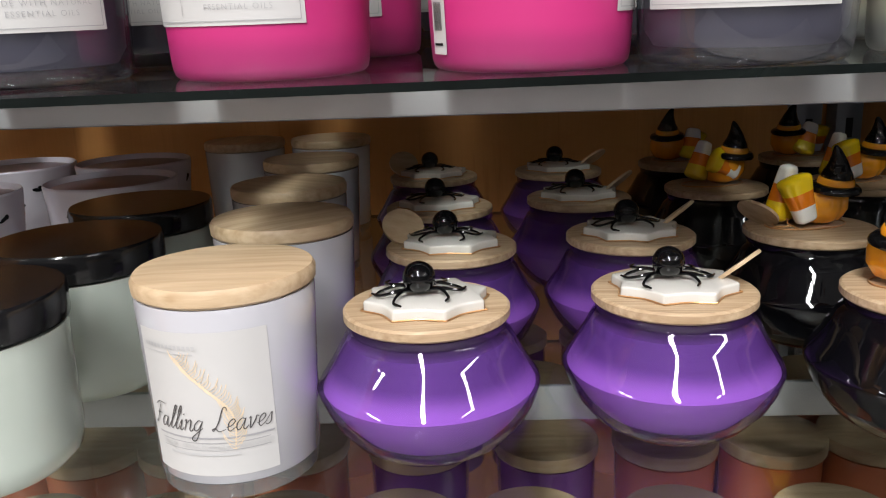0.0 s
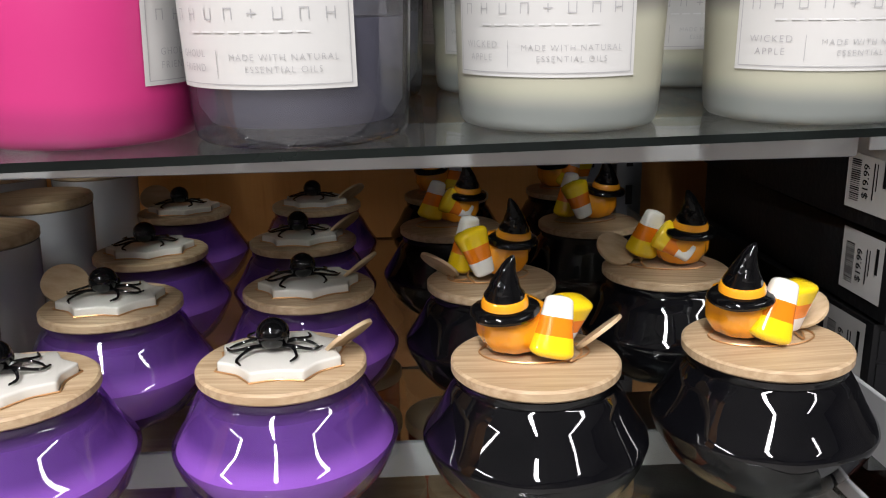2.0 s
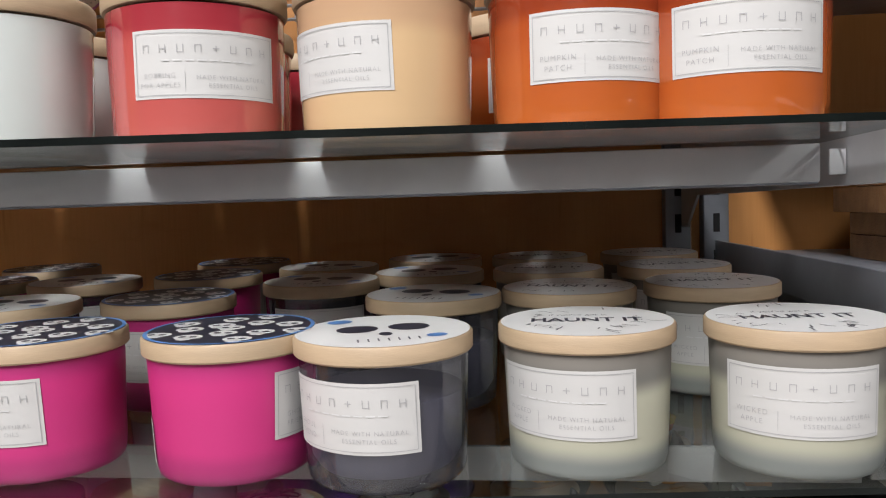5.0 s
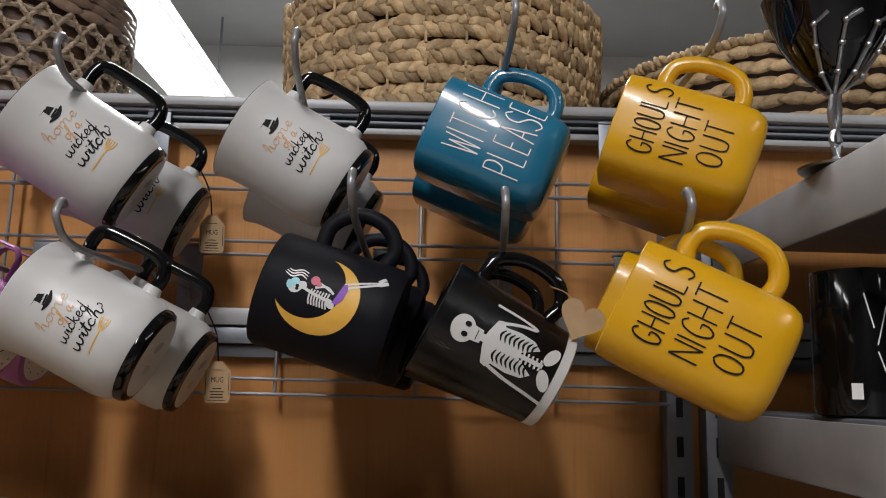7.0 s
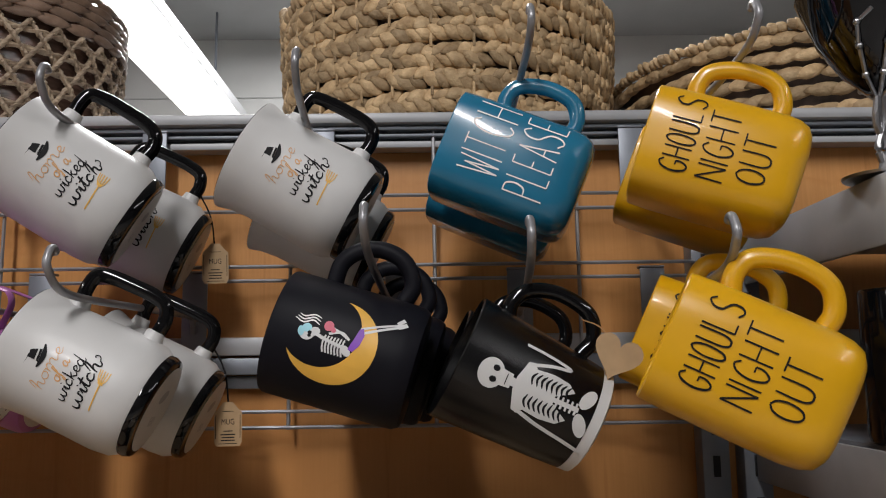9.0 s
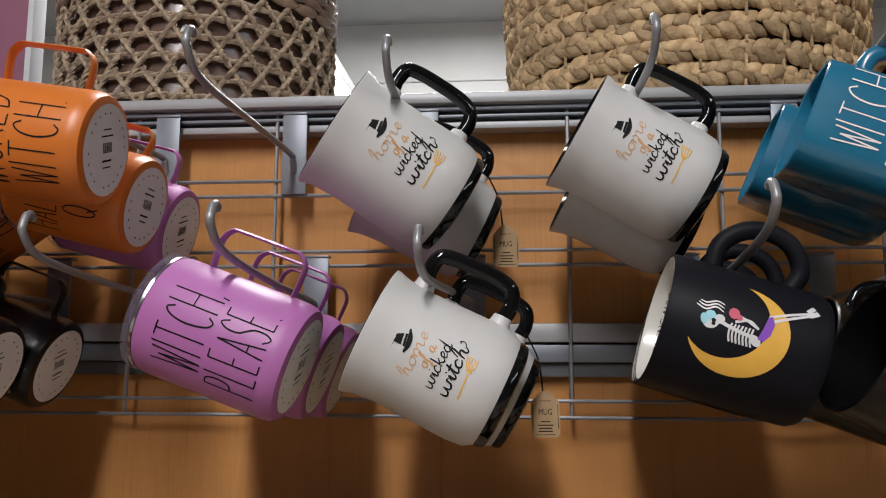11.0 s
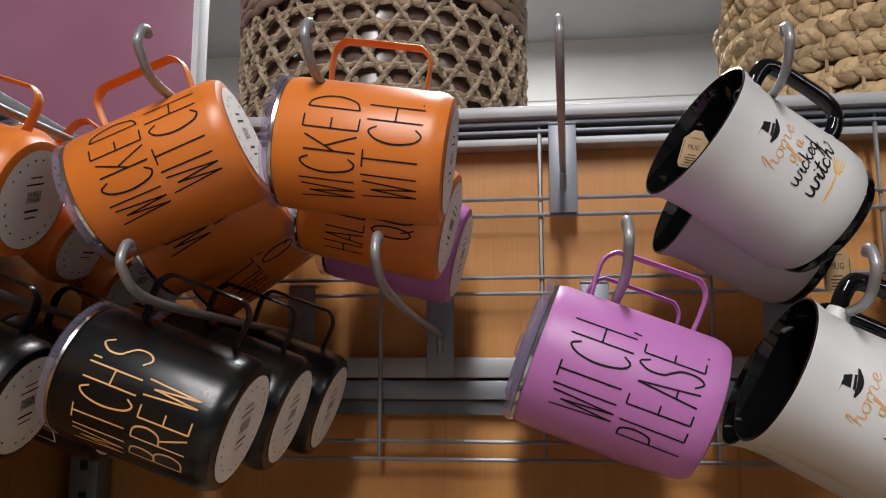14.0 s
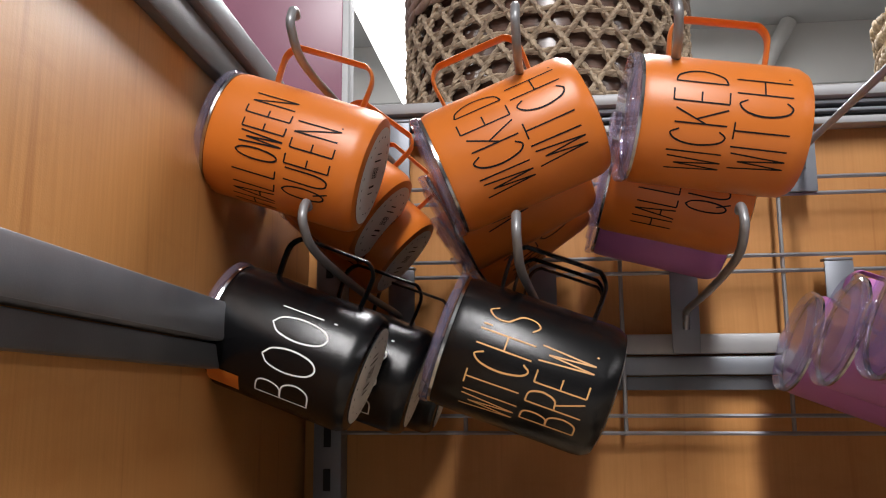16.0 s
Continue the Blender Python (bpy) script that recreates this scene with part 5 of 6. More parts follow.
steel_mug(hung(0.494, -0.247, 1.555, 20.5, SL, 0), ORCHID_MUG, ORCHID_TXT, WP, BLACK_INK, "orchid mugs")
steel_mug(hung(0.491, -0.158, 1.550, 21, SL, 0), ORCHID_MUG, ORCHID_TXT, WP, BLACK_INK, "orchid mugs")
steel_mug(hung(0.487, -0.070, 1.545, 21, SL, 0), ORCHID_MUG, ORCHID_TXT, WP, BLACK_INK, "orchid mugs")


def pot_tag(t, m, words=True):
    """Scalloped card tag with a printed border."""
    pts = [(-0.010, -0.017), (0.010, -0.017), (0.012, -0.013), (0.012, 0.012), (0.008, 0.016), (0.004, 0.021), (-0.004, 0.021), (-0.008, 0.016), (-0.012, 0.012), (-0.012, -0.013)]
    tag = part("card_tag", move(flat_shape(pts), m), KRAFT, t, "kraft card swing tag")
    b = gather(fit_text("MUG", 0, 0.004, 0.011, 0.005, 0.0), bars([(0, -0.004, 0.008, 0.0008), (0, -0.007, 0.013, 0.0009), (0, -0.0095, 0.011, 0.0009), (0, -0.012, 0.012, 0.0009), (0, 0.013, 0.010, 0.0005), (0, -0.0148, 0.016, 0.0005), (-0.0105, 0, 0.0005, 0.02), (0.0105, 0, 0.0005, 0.02)]))
    part("tag_print", move(b, m @ pose(0, 0, 0.0003)), BLACK_INK, tag)


def white_mug(m, tag=False, inside=None):
    L, R = 0.112, 0.0465
    t = thing("ceramic_mug", "white ceramic mug with black handle, rim lining and foot", "mug", m, "white witch mugs")
    prof = [(0.0, 0.0075), (0.036, 0.0075), (0.041, 0.0085), (0.0448, 0.015), (0.0462, 0.028), (0.0455, 0.055), (0.0448, 0.085), (0.0462, 0.101), (0.0488, 0.110), (0.0490, L)]
    part("body", lathe(prof, 64), WHITE_MUG, t)
    part("lining", lathe([(0.0488, L + 0.0004), (0.0476, L + 0.0006), (0.0445, 0.100), (0.0430, 0.080), (0.0425, 0.020), (0.036, 0.012), (0.0, 0.011)], 56), BLACK_GLAZE, t, "glossy black lining")
    part("foot", lathe([(0.0, 0.0), (0.036, 0.0), (0.0395, 0.0012), (0.0412, 0.005), (0.0405, 0.0095), (0.0, 0.0090)], 56), BLACK_GLAZE, t, "glossy black foot ring")
    base = part("base", move(disc(0, 0, 0.0345, 0.0345, 32), pose(0, 0, -0.0004, 180, 0, 0)), WHITE_MUG, t)
    part("base_print", move(gather(disc(0.010, 0, 0.005, 0.010, 12, 0.3), bars([(-0.010, -0.006 + 0.0012 * q, 0.008, 0.0006) for q in range(12)])), pose(0, 0, -0.0008, 180, 0, 0)), INK, base)
    for hz in (0.028, 0.090):
        part("handle_root", move(lathe([(0.0095, -0.004), (0.0078, 0.002), (0.0068, 0.0065), (0.0, 0.0075)], 20), pose(R - 0.001, 0, hz, 0, 90, 0)), WHITE_MUG, t)
    path = smooth_path([(R + 0.003, 0, 0.027), (R + 0.015, 0, 0.026), (R + 0.026, 0, 0.031), (R + 0.0295, 0, 0.043), (R + 0.0295, 0, 0.062), (R + 0.0285, 0, 0.078), (R + 0.025, 0, 0.089), (R + 0.014, 0, 0.0915), (R + 0.003, 0, 0.090)], 4)
    part("handle", sweep(path, 0.0058, 10, 0.8, up=(0, 1, 0)), BLACK_GLAZE, t, "glossy black handle")
    rad = lambda y: 0.0462 - (y - 0.028) * 0.0245 if y < 0.085 else 0.0448
    def on(bm, lift=0.0004):
        """The print, gathered about the body's middle."""
        return wrap(place2d(bm, 0.0, 0.0145, 0.0, 0.84), rad, lift, 0.005)
    hat = gather(stroke([(-0.0092, 0.0005), (-0.003, -0.0006), (0.003, -0.0002), (0.0095, 0.0022)], lambda q: 0.0012 + 0.0030 * math.sin(math.pi * q), 6),
                 flat_shape([(-0.0052, 0.0012), (0.0052, 0.0022), (0.0046, 0.0040), (-0.0046, 0.0030)]), flat_shape([(-0.0044, 0.0044), (0.0043, 0.0053), (0.0022, 0.0100), (-0.0008, 0.0128), (-0.0100, 0.0108), (-0.0042, 0.0098)]))
    part("hat_print", on(place2d(hat, 0.0065, 0.0785, 0.06, 1.08)), BLACK_INK, t)

    def curl(x, y, s, w):
        """A thin flourish: up and over at a word's end, down and under at its start."""
        return stroke([(x, y), (x + 0.0028 * s, y - 0.0010 + 0.002 * s), (x + 0.0046 * s, y - 0.001 + 0.0042 * s), (x + 0.0034 * s, y + 0.0062 * s), (x + 0.0018 * s, y + 0.0050 * s)], w, 5)
    part("copper_script", on(gather(script_text("home", 0.000, 0.0695, 0.040, 0.0120, 0.0007, 0.12), script_text("of a", 0.003, 0.0590, 0.020, 0.0105, 0.0010, 0.12))), COPPER_INK, t, "copper script lettering")
    part("black_script", on(gather(script_text("wicked", 0.000, 0.0485, 0.040, 0.0120, 0.0011, 0.12), script_text("witch", 0.001, 0.0350, 0.043, 0.0130, 0.0015, 0.12), curl(0.0225, 0.0340, 1, 0.0009))), BLACK_INK, t, "black script lettering")
    broom = gather(stroke([(-0.018, 0.0225), (-0.005, 0.0232), (0.006, 0.0240)], 0.0012), *[stroke([(0.005, 0.0240), (0.010, 0.0242 + dy * 0.75), (0.0175, 0.0248 + dy)], 0.0009) for dy in (-0.0046, -0.0020, 0.0006, 0.0030, 0.0050)], stroke([(0.0060, 0.0215), (0.0066, 0.0265)], 0.0012))
    part("broom_print", on(broom), GOLD_INK, t)
    if inside:
        pot_tag(t, m.inverted() @ inside)
    if tag:
        part("twine", sweep(smooth_path([(R + 0.012, 0.002, 0.026), (R - 0.005, 0.004, 0.004), (R - 0.028, 0.004, -0.012)]), 0.0008, 6), BLACK_INK, t)
        pot_tag(t, pose(R - 0.045, -0.002, -0.022, 90, 62, 0))
    return t


LW = 0.112
white_mug(hung(0.604, -0.178, 1.694, 31, LW, 19) @ Matrix.Scale(1.06, 4), inside=pose(0.559, -0.160, 1.722, 90, 18, -20) @ Matrix.Scale(0.75, 4))
white_mug(hung(0.618, -0.070, 1.678, 26, LW, 12) @ Matrix.Scale(1.04, 4), True)
white_mug(hung(0.795, -0.180, 1.694, 29, LW, 6))
white_mug(hung(0.800, -0.085, 1.676, 26, LW, 4))
white_mug(hung(0.640, -0.220, 1.538, 26, LW, 5))
white_mug(hung(0.651, -0.125, 1.528, 27, LW, 4), True)


def squared(a, r=0.0, z=0.0):
    """How far a rounded-square wall stands out at an angle, against a round one."""
    return (abs(math.sin(a)) ** 3.6 + abs(math.cos(a)) ** 3.6) ** (-1 / 3.6)


def square_mug(m, paint, what, lines, ink, group, R=0.0435, L=0.112):
    """Thick-walled ceramic mug of rounded-square plan with a rounded foot and a round handle."""
    t = thing("ceramic_mug", what, "mug", m, group)
    f = R / 0.046
    prof = [(0.0, 0.0), (0.031 * f, 0.0), (0.036 * f, 0.0012), (0.0415 * f, 0.005), (0.0446 * f, 0.012), (R, 0.022), (R * 1.005, 0.060), (R, 0.095), (0.0452 * f, L - 0.001), (0.0440 * f, L), (0.0424 * f, L - 0.001), (0.0418 * f, 0.020), (0.0, 0.012)]
    part("body", lathe(prof, 96, squash=squared), paint, t)
    path = smooth_path([(R - 0.003, 0, 0.026), (R + 0.012, 0, 0.024), (R + 0.026, 0, 0.032), (R + 0.031, 0, 0.048), (R + 0.030, 0, 0.066), (R + 0.023, 0, 0.082), (R + 0.010, 0, 0.087), (R - 0.003, 0, 0.084)], 5)
    part("handle", sweep(path, 0.0068, 12, 0.85, up=(0, 1, 0)), paint, t)
    b = None
    for text, w, h, cy, cx in lines:
        b = gather(*([b] if b else []), drawn_text(text, cx, cy, w, h))
    wrap(b, R, 0.0, 0.004)
    for v in b.verts:
        reach = R * 1.006 * squared(math.atan2(v.co.y, v.co.x)) + 0.0005
        v.co = Vector((*(v.co.xy.normalized() * reach), v.co.z))
    part("lettering", b, ink, t, "tall thin hand-drawn lettering")
    return t


GNO = [("GHOULS", 0.051, 0.020, 0.086, 0.004), ("NIGHT", 0.046, 0.020, 0.060, 0.002), ("OUT", 0.032, 0.020, 0.034, -0.001)]
WPT = [("WITCH", 0.053, 0.033, 0.081, 0.007), ("PLEASE", 0.060, 0.032, 0.041, 0.006)]
YT, TT = "glossy mustard yellow ceramic mug hanging on its handle", "glossy teal ceramic mug hanging on its handle"
square_mug(hung(1.116, -0.262, 1.688, 20, 0.112, -13), YELLOW_MUG, YT, GNO, BLACK_INK, "yellow mugs")
square_mug(hung(1.130, -0.150, 1.690, 22, 0.112, -13), YELLOW_MUG, YT, GNO, BLACK_INK, "yellow mugs")
square_mug(hung(1.099, -0.338, 1.536, 26, 0.114, -13), YELLOW_MUG, YT, GNO, BLACK_INK, "yellow mugs")
square_mug(hung(1.113, -0.225, 1.548, 25, 0.112, -13), YELLOW_MUG, YT, GNO, BLACK_INK, "yellow mugs")
square_mug(hung(0.971, -0.190, 1.703, 23, 0.116, -6), TEAL_MUG, TT, WPT, WHITE_INK, "teal mugs", 0.0455, 0.116)
square_mug(hung(0.968, -0.092, 1.700, 24, 0.116, -6), TEAL_MUG, TT, WPT, WHITE_INK, "teal mugs", 0.0455, 0.116)


MOON_AT = (0.004, 0.059)


def moon_mug(m):
    L, R = 0.104, 0.0455
    t = thing("ceramic_mug", "matte black ceramic mug with orange moon print", "mug", m, "moon mugs")
    part("body", lathe([(0.0, 0.0), (0.038, 0.0), (0.0425, 0.0015), (0.0450, 0.006), (R, 0.014), (R, L - 0.002), (0.0445, L), (0.0430, L - 0.0005)], 64), MATTE_BLACK, t)
    part("lining", lathe([(0.0432, L - 0.0002), (0.0418, L - 0.003), (0.0415, 0.016), (0.0, 0.012)], 56), WHITE_GLAZE, t, "cream glazed lining")
    part("lining_words", move(wrap(fit_text("STAYING ALIVE", 0, 0, 0.050, 0.0045, 0.0), -0.0412, 0.0, 0.004), pose(0, 0, L - 0.012)), BLACK_INK, t)
    path = smooth_path([(R - 0.003, 0, 0.024), (R + 0.012, 0, 0.020), (R + 0.027, 0, 0.030), (R + 0.032, 0, 0.046), (R + 0.028, 0, 0.063), (R + 0.015, 0, 0.075), (R - 0.003, 0, 0.076)], 5)
    part("handle", sweep(path, 0.0064, 12, 0.9, up=(0, 1, 0)), MATTE_BLACK, t)
    dx, dy = MOON_AT
    (ox, oy, orad), (ix, iy, irad) = (0.0, 0.0, 0.0335), (0.0060, 0.0108, 0.0292)
    gap = math.hypot(ix, iy)
    along = (gap * gap + orad * orad - irad * irad) / (2 * gap)
    face, half = math.atan2(iy, ix), math.acos(along / orad)
    half_in = math.acos((gap - along) / irad)
    n = 30
    outer = [(orad * math.cos(face + half + (2 * math.pi - 2 * half) * k / n), orad * math.sin(face + half + (2 * math.pi - 2 * half) * k / n)) for k in range(n + 1)]
    inner = [(ix + irad * math.cos(q), iy + irad * math.sin(q)) for q in [face - (math.pi - half_in) - 2 * half_in * k / n for k in range(1, n)]]
    part("moon_print", wrap(place2d(flat_shape(outer + inner), dx, dy, -0.10, 0.93), R, 0.0004, 0.005), GOLD_INK, t, "orange crescent moon")

    def at(bm):
        return place2d(bm, dx - 0.015, dy - 0.061)
    skull = gather(disc(0.0150, 0.0785, 0.0046, 0.0052, 16, 0.2), disc(0.0175, 0.0735, 0.0030, 0.0034, 12, 0.2))
    bones = [skull, stroke([(0.0160, 0.0720), (0.0140, 0.0640), (0.0120, 0.0520)], 0.0022)]
    for k in range(7):
        y0 = 0.0665 - 0.0022 * k
        bones.append(stroke([(0.0135 - 0.0004 * k, y0), (0.0090, y0 - 0.0004), (0.0058, y0 - 0.0016)], 0.0012))
        bones.append(stroke([(0.0140 - 0.0004 * k, y0), (0.0172, y0 - 0.0010)], 0.0012))
    bones += [stroke([(0.0185, 0.0640), (0.0215, 0.0560), (0.0180, 0.0495)], 0.0017), stroke([(0.0180, 0.0495), (0.0215, 0.0575), (0.0235, 0.0650)], 0.0015), disc(0.0105, 0.0500, 0.0042, 0.0028, 12, 0.9)]
    bones += [stroke([(0.0240, 0.0440), (0.0300, 0.0330), (0.0370, 0.0195)], 0.0018), stroke([(0.0275, 0.0445), (0.0330, 0.0330), (0.0385, 0.0200)], 0.0016), disc(0.0250, 0.0430, 0.0020, 0.0020, 10)]
    bones += [stroke([(0.0365, 0.0205), (0.0405, 0.0150)], 0.0034), stroke([(0.0390, 0.0215), (0.0440, 0.0175)], 0.0030)]
    part("bone_print", wrap(at(gather(*bones)), R, 0.0006, 0.005), INK_FAINT, t, "pale plain shapes")
    part("dark_print", wrap(at(gather(disc(0.0158, 0.0768, 0.0013, 0.0015, 10), disc(0.0138, 0.0765, 0.0011, 0.0013, 10))), R, 0.0008, 0.005), BLACK_INK, t)
    part("cloth_print", wrap(at(flat_shape([(0.0120, 0.0490), (0.0185, 0.0470), (0.0270, 0.0450), (0.0285, 0.0425), (0.0235, 0.0405), (0.0160, 0.0420), (0.0110, 0.0455)][::-1])), R, 0.0008, 0.005), PURPLE_INK, t)
    part("cap_print", wrap(at(gather(disc(0.0185, 0.0795, 0.0030, 0.0034, 12, 0.5), disc(0.0155, 0.0828, 0.0034, 0.0022, 12, 0.3))), R, 0.0008, 0.005), CYAN_INK, t)
    part("cup_print", wrap(at(gather(disc(0.0235, 0.0655, 0.0036, 0.0034, 12), disc(0.0215, 0.0618, 0.0018, 0.0018, 10))), R, 0.0008, 0.005), ROSE_INK, t)
    steam = gather(*[stroke([(0.0225 + 0.0024 * q, 0.0720), (0.0245 + 0.0020 * q, 0.0770), (0.0215 + 0.0022 * q, 0.0830), (0.0235 + 0.0016 * q, 0.0890 - 0.001 * q)], lambda v: 0.0005 + 0.0006 * math.sin(math.pi * v)) for q in range(3)])
    part("steam_print", wrap(at(steam), R, 0.0006, 0.005), WHITE_INK, t)
    return t


moon_mug(hung(0.841, -0.255, 1.555, 17, 0.104, -1))
moon_mug(hung(0.852, -0.168, 1.552, 17, 0.104, -1))
moon_mug(hung(0.862, -0.080, 1.549, 17, 0.104, -1))


def bone_mug(m):
    L = 0.106
    rad = lambda y: 0.0385 + 0.0075 * min(1, y / L)
    t = thing("ceramic_mug", "black ceramic mug with cream bone print and foot band", "mug", m, "bone print mugs")
    part("body", lathe([(0.0387, 0.0092), (rad(0.03), 0.03), (rad(0.07), 0.07), (rad(L), L - 0.001), (rad(L) - 0.0015, L), (rad(L) - 0.003, L - 0.001), (0.040, 0.05), (0.036, 0.014), (0.0, 0.012)], 64), BLACK_MUG, t)
    part("foot_band", lathe([(0.0, 0.0), (0.0355, 0.0), (0.0382, 0.0015), (0.0387, 0.009), (0.0, 0.0088)], 56), WHITE_MUG, t, "bare cream foot band")
    R = 0.044
    path = smooth_path([(R - 0.004, 0, 0.026), (R + 0.010, 0, 0.022), (R + 0.024, 0, 0.030), (R + 0.029, 0, 0.046), (R + 0.028, 0, 0.064), (R + 0.020, 0, 0.080), (R + 0.008, 0, 0.086), (R - 0.002, 0, 0.084)], 5)
    part("handle", sweep(path, 0.0056, 12, 0.8, up=(0, 1, 0)), BLACK_GLAZE, t)
    def on(bm, lift=0.0004):
        return wrap(place2d(bm, 0.002, 0.0, 0.05, 0.95), rad, lift, 0.005)
    part("skull_print", on(gather(disc(0.0, 0.088, 0.0108, 0.0095, 24), flat_shape([(-0.006, 0.081), (0.006, 0.081), (0.005, 0.0725), (-0.005, 0.0725)]))), WHITE_MUG, t, "cream plain shape")
    part("skull_dots", on(gather(disc(-0.0035, 0.0855, 0.0022, 0.0026, 12), disc(0.0045, 0.0855, 0.0022, 0.0026, 12), bars([(0, 0.0765, 0.008, 0.0006)])), 0.0007), BLACK_INK, t)
    trunk = flat_shape([(-0.0045, 0.0700), (-0.0175, 0.0655), (-0.0190, 0.0610), (-0.0150, 0.0580), (-0.0165, 0.0450), (-0.0150, 0.0330), (-0.0100, 0.0270), (-0.0025, 0.0400), (0.0025, 0.0400), (0.0100, 0.0270), (0.0150, 0.0330), (0.0165, 0.0450), (0.0150, 0.0580), (0.0190, 0.0610), (0.0175, 0.0655), (0.0045, 0.0700)])
    spine = gather(bars([(0, 0.0310, 0.0034, 0.0200)] + [(0, 0.0375 - 0.0036 * k, 0.0085, 0.0016) for k in range(5)]), disc(-0.0095, 0.0165, 0.0085, 0.0048, 16, 0.5), disc(0.0095, 0.0165, 0.0085, 0.0048, 16, -0.5), bars([(0, 0.073, 0.0060, 0.0060)]))
    part("rib_print", on(trunk, 0.0005), WHITE_MUG, t, "cream plain shape")
    part("spine_print", on(spine, 0.0006), WHITE_MUG, t, "cream plain shape")
    gaps = []
    for k in range(8):
        y0 = 0.0585 - 0.0038 * k
        for s in (-1, 1):
            gaps.append(stroke([(s * 0.0035, y0), (s * 0.0085, y0 + 0.0012), (s * 0.0128, y0 - 0.0016)], lambda q: 0.0006 + 0.0012 * math.sin(math.pi * q), 4))
    part("rib_gaps", on(gather(*gaps), 0.0008), BLACK_INK, t)
    part("arm_print", on(gather(stroke([(-0.016, 0.064), (-0.021, 0.045), (-0.0245, 0.024), (-0.0275, 0.008)], 0.0028)), 0.0005), WHITE_MUG, t, "cream plain stroke")
    part("arm_print", on(stroke([(0.016, 0.064), (0.022, 0.048), (0.0255, 0.034), (0.029, 0.050), (0.0305, 0.070)], 0.0026), 0.0005), WHITE_MUG, t, "cream plain stroke")
    return t


bone_mug(hung(0.966, -0.265, 1.526, 27, 0.106, 4))
bone_mug(hung(0.962, -0.175, 1.526, 24, 0.106, 4))
heart = thing("heart_tag", "brown kraft heart-shaped tag on a thin string", "tag", pose(1.030, -0.285, 1.548))
wide = [(0.0012 * 16 * math.sin(q) ** 3 * 0.9, 0.0011 * (13 * math.cos(q) - 5 * math.cos(2 * q) - 2 * math.cos(3 * q) - math.cos(4 * q))) for q in [2 * math.pi * k / 32 for k in range(32)]]
card = bmesh.new()
sheet = card.faces.new([card.verts.new((hx, hy, 0)) for hx, hy in wide])
bmesh.ops.translate(card, vec=(0, 0, 0.0008), verts=[v for v in bmesh.ops.extrude_face_region(card, geom=[sheet])["geom"] if isinstance(v, bmesh.types.BMVert)])
bmesh.ops.recalc_face_normals(card, faces=card.faces[:])
part("tag", move(card, pose(0, 0, 0, 90, 25, 0)), KRAFT, heart)
part("string", sweep(smooth_path([(-0.002, 0, 0.008), (-0.010, 0.004, 0.020), (-0.022, 0.010, 0.026)]), 0.0005, 5), TWINE, heart)


# ---- hooks ----
def hook(px, pz, tip):
    """Face-out hook: a plate over two wires and a rod that rises to a curled tip."""
    t = thing("grid_hook", "grey steel face-out hook on the wire grid", "hook", pose(px, 0, pz), "grid hooks")
    part("plate", gather(box((-0.013, -0.0065, -0.045), (0.013, -0.0045, 0.040), 0.0008), box((-0.013, -0.0065, 0.0405), (0.013, 0.006, 0.043), 0.0008)), STEEL, t)
    tx, ty, tz = tip[0] - px, tip[1], tip[2] - pz
    path = smooth_path([(0, -0.007, -0.022), (0, -0.011, -0.011), (tx * 0.08, -0.024, -0.005), (tx * 0.5, ty * 0.5, -0.002 + (tz - 0.035) * 0.38), (tx * 0.90, ty * 0.90, tz - 0.031), (tx * 0.99, ty - 0.002, tz - 0.016), (tx, ty - 0.001, tz - 0.004), (tx, ty + 0.005, tz), (tx, ty + 0.010, tz - 0.004)], 7)
    thick = [0.0031] * (len(path) - 2) + [0.0027, 0.0012]
    part("rod", sweep(path, thick, 10, up=(1, 0.05, 0)), WIRE, t)
    return t


for px, pz, tip in ((0.075, 1.755, (0.056, -0.30, 1.783)), (0.215, 1.755, (0.205, -0.31, 1.772)), (0.330, 1.755, (0.307, -0.30, 1.775)), (0.468, 1.755, (0.461, -0.27, 1.782)), (0.606, 1.755, (0.604, -0.25, 1.778)), (0.785, 1.755, (0.799, -0.25, 1.788)), (0.965, 1.755, (0.982, -0.25, 1.822)), (1.115, 1.755, (1.138, -0.30, 1.800)),
                    (0.080, 1.603, (0.064, -0.29, 1.652)), (0.219, 1.603, (0.203, -0.31, 1.636)), (0.352, 1.603, (0.346, -0.27, 1.645)), (0.494, 1.603, (0.496, -0.30, 1.645)), (0.654, 1.603, (0.632, -0.28, 1.630)), (0.865, 1.603, (0.857, -0.31, 1.652)), (0.992, 1.603, (0.970, -0.31, 1.641)), (1.131, 1.603, (1.093, -0.35, 1.634))):
    hook(px, pz, tip)


# ---- baskets on the fixture's top ----
def weave_mesh(name, parent, material, lumps, label):
    """Many small strand lumps in one mesh; each is a matrix for a rounded leaf."""
    unit = bmesh.new()
    bmesh.ops.create_uvsphere(unit, u_segments=8, v_segments=6, radius=1)
    for v in unit.verts:
        pinch = 1 - 0.42 * v.co.x ** 2
        v.co.y, v.co.z = v.co.y * pinch, v.co.z * pinch
    vs, fs = [v.co.copy() for v in unit.verts], [[v.index for v in f.verts] for f in unit.faces]
    unit.free()
    verts, faces = [], []
    for m in lumps:
        base = len(verts)
        verts.extend([(m @ v)[:] for v in vs])
        faces.extend([[base + i for i in f] for f in fs])
    me = bpy.data.meshes.new(name)
    me.from_pydata(verts, [], faces)
    me.materials.append(material)
    me.shade_smooth()
    w = new(name, me)
    w.parent = parent
    return tagged(w, label, kind="stuff")


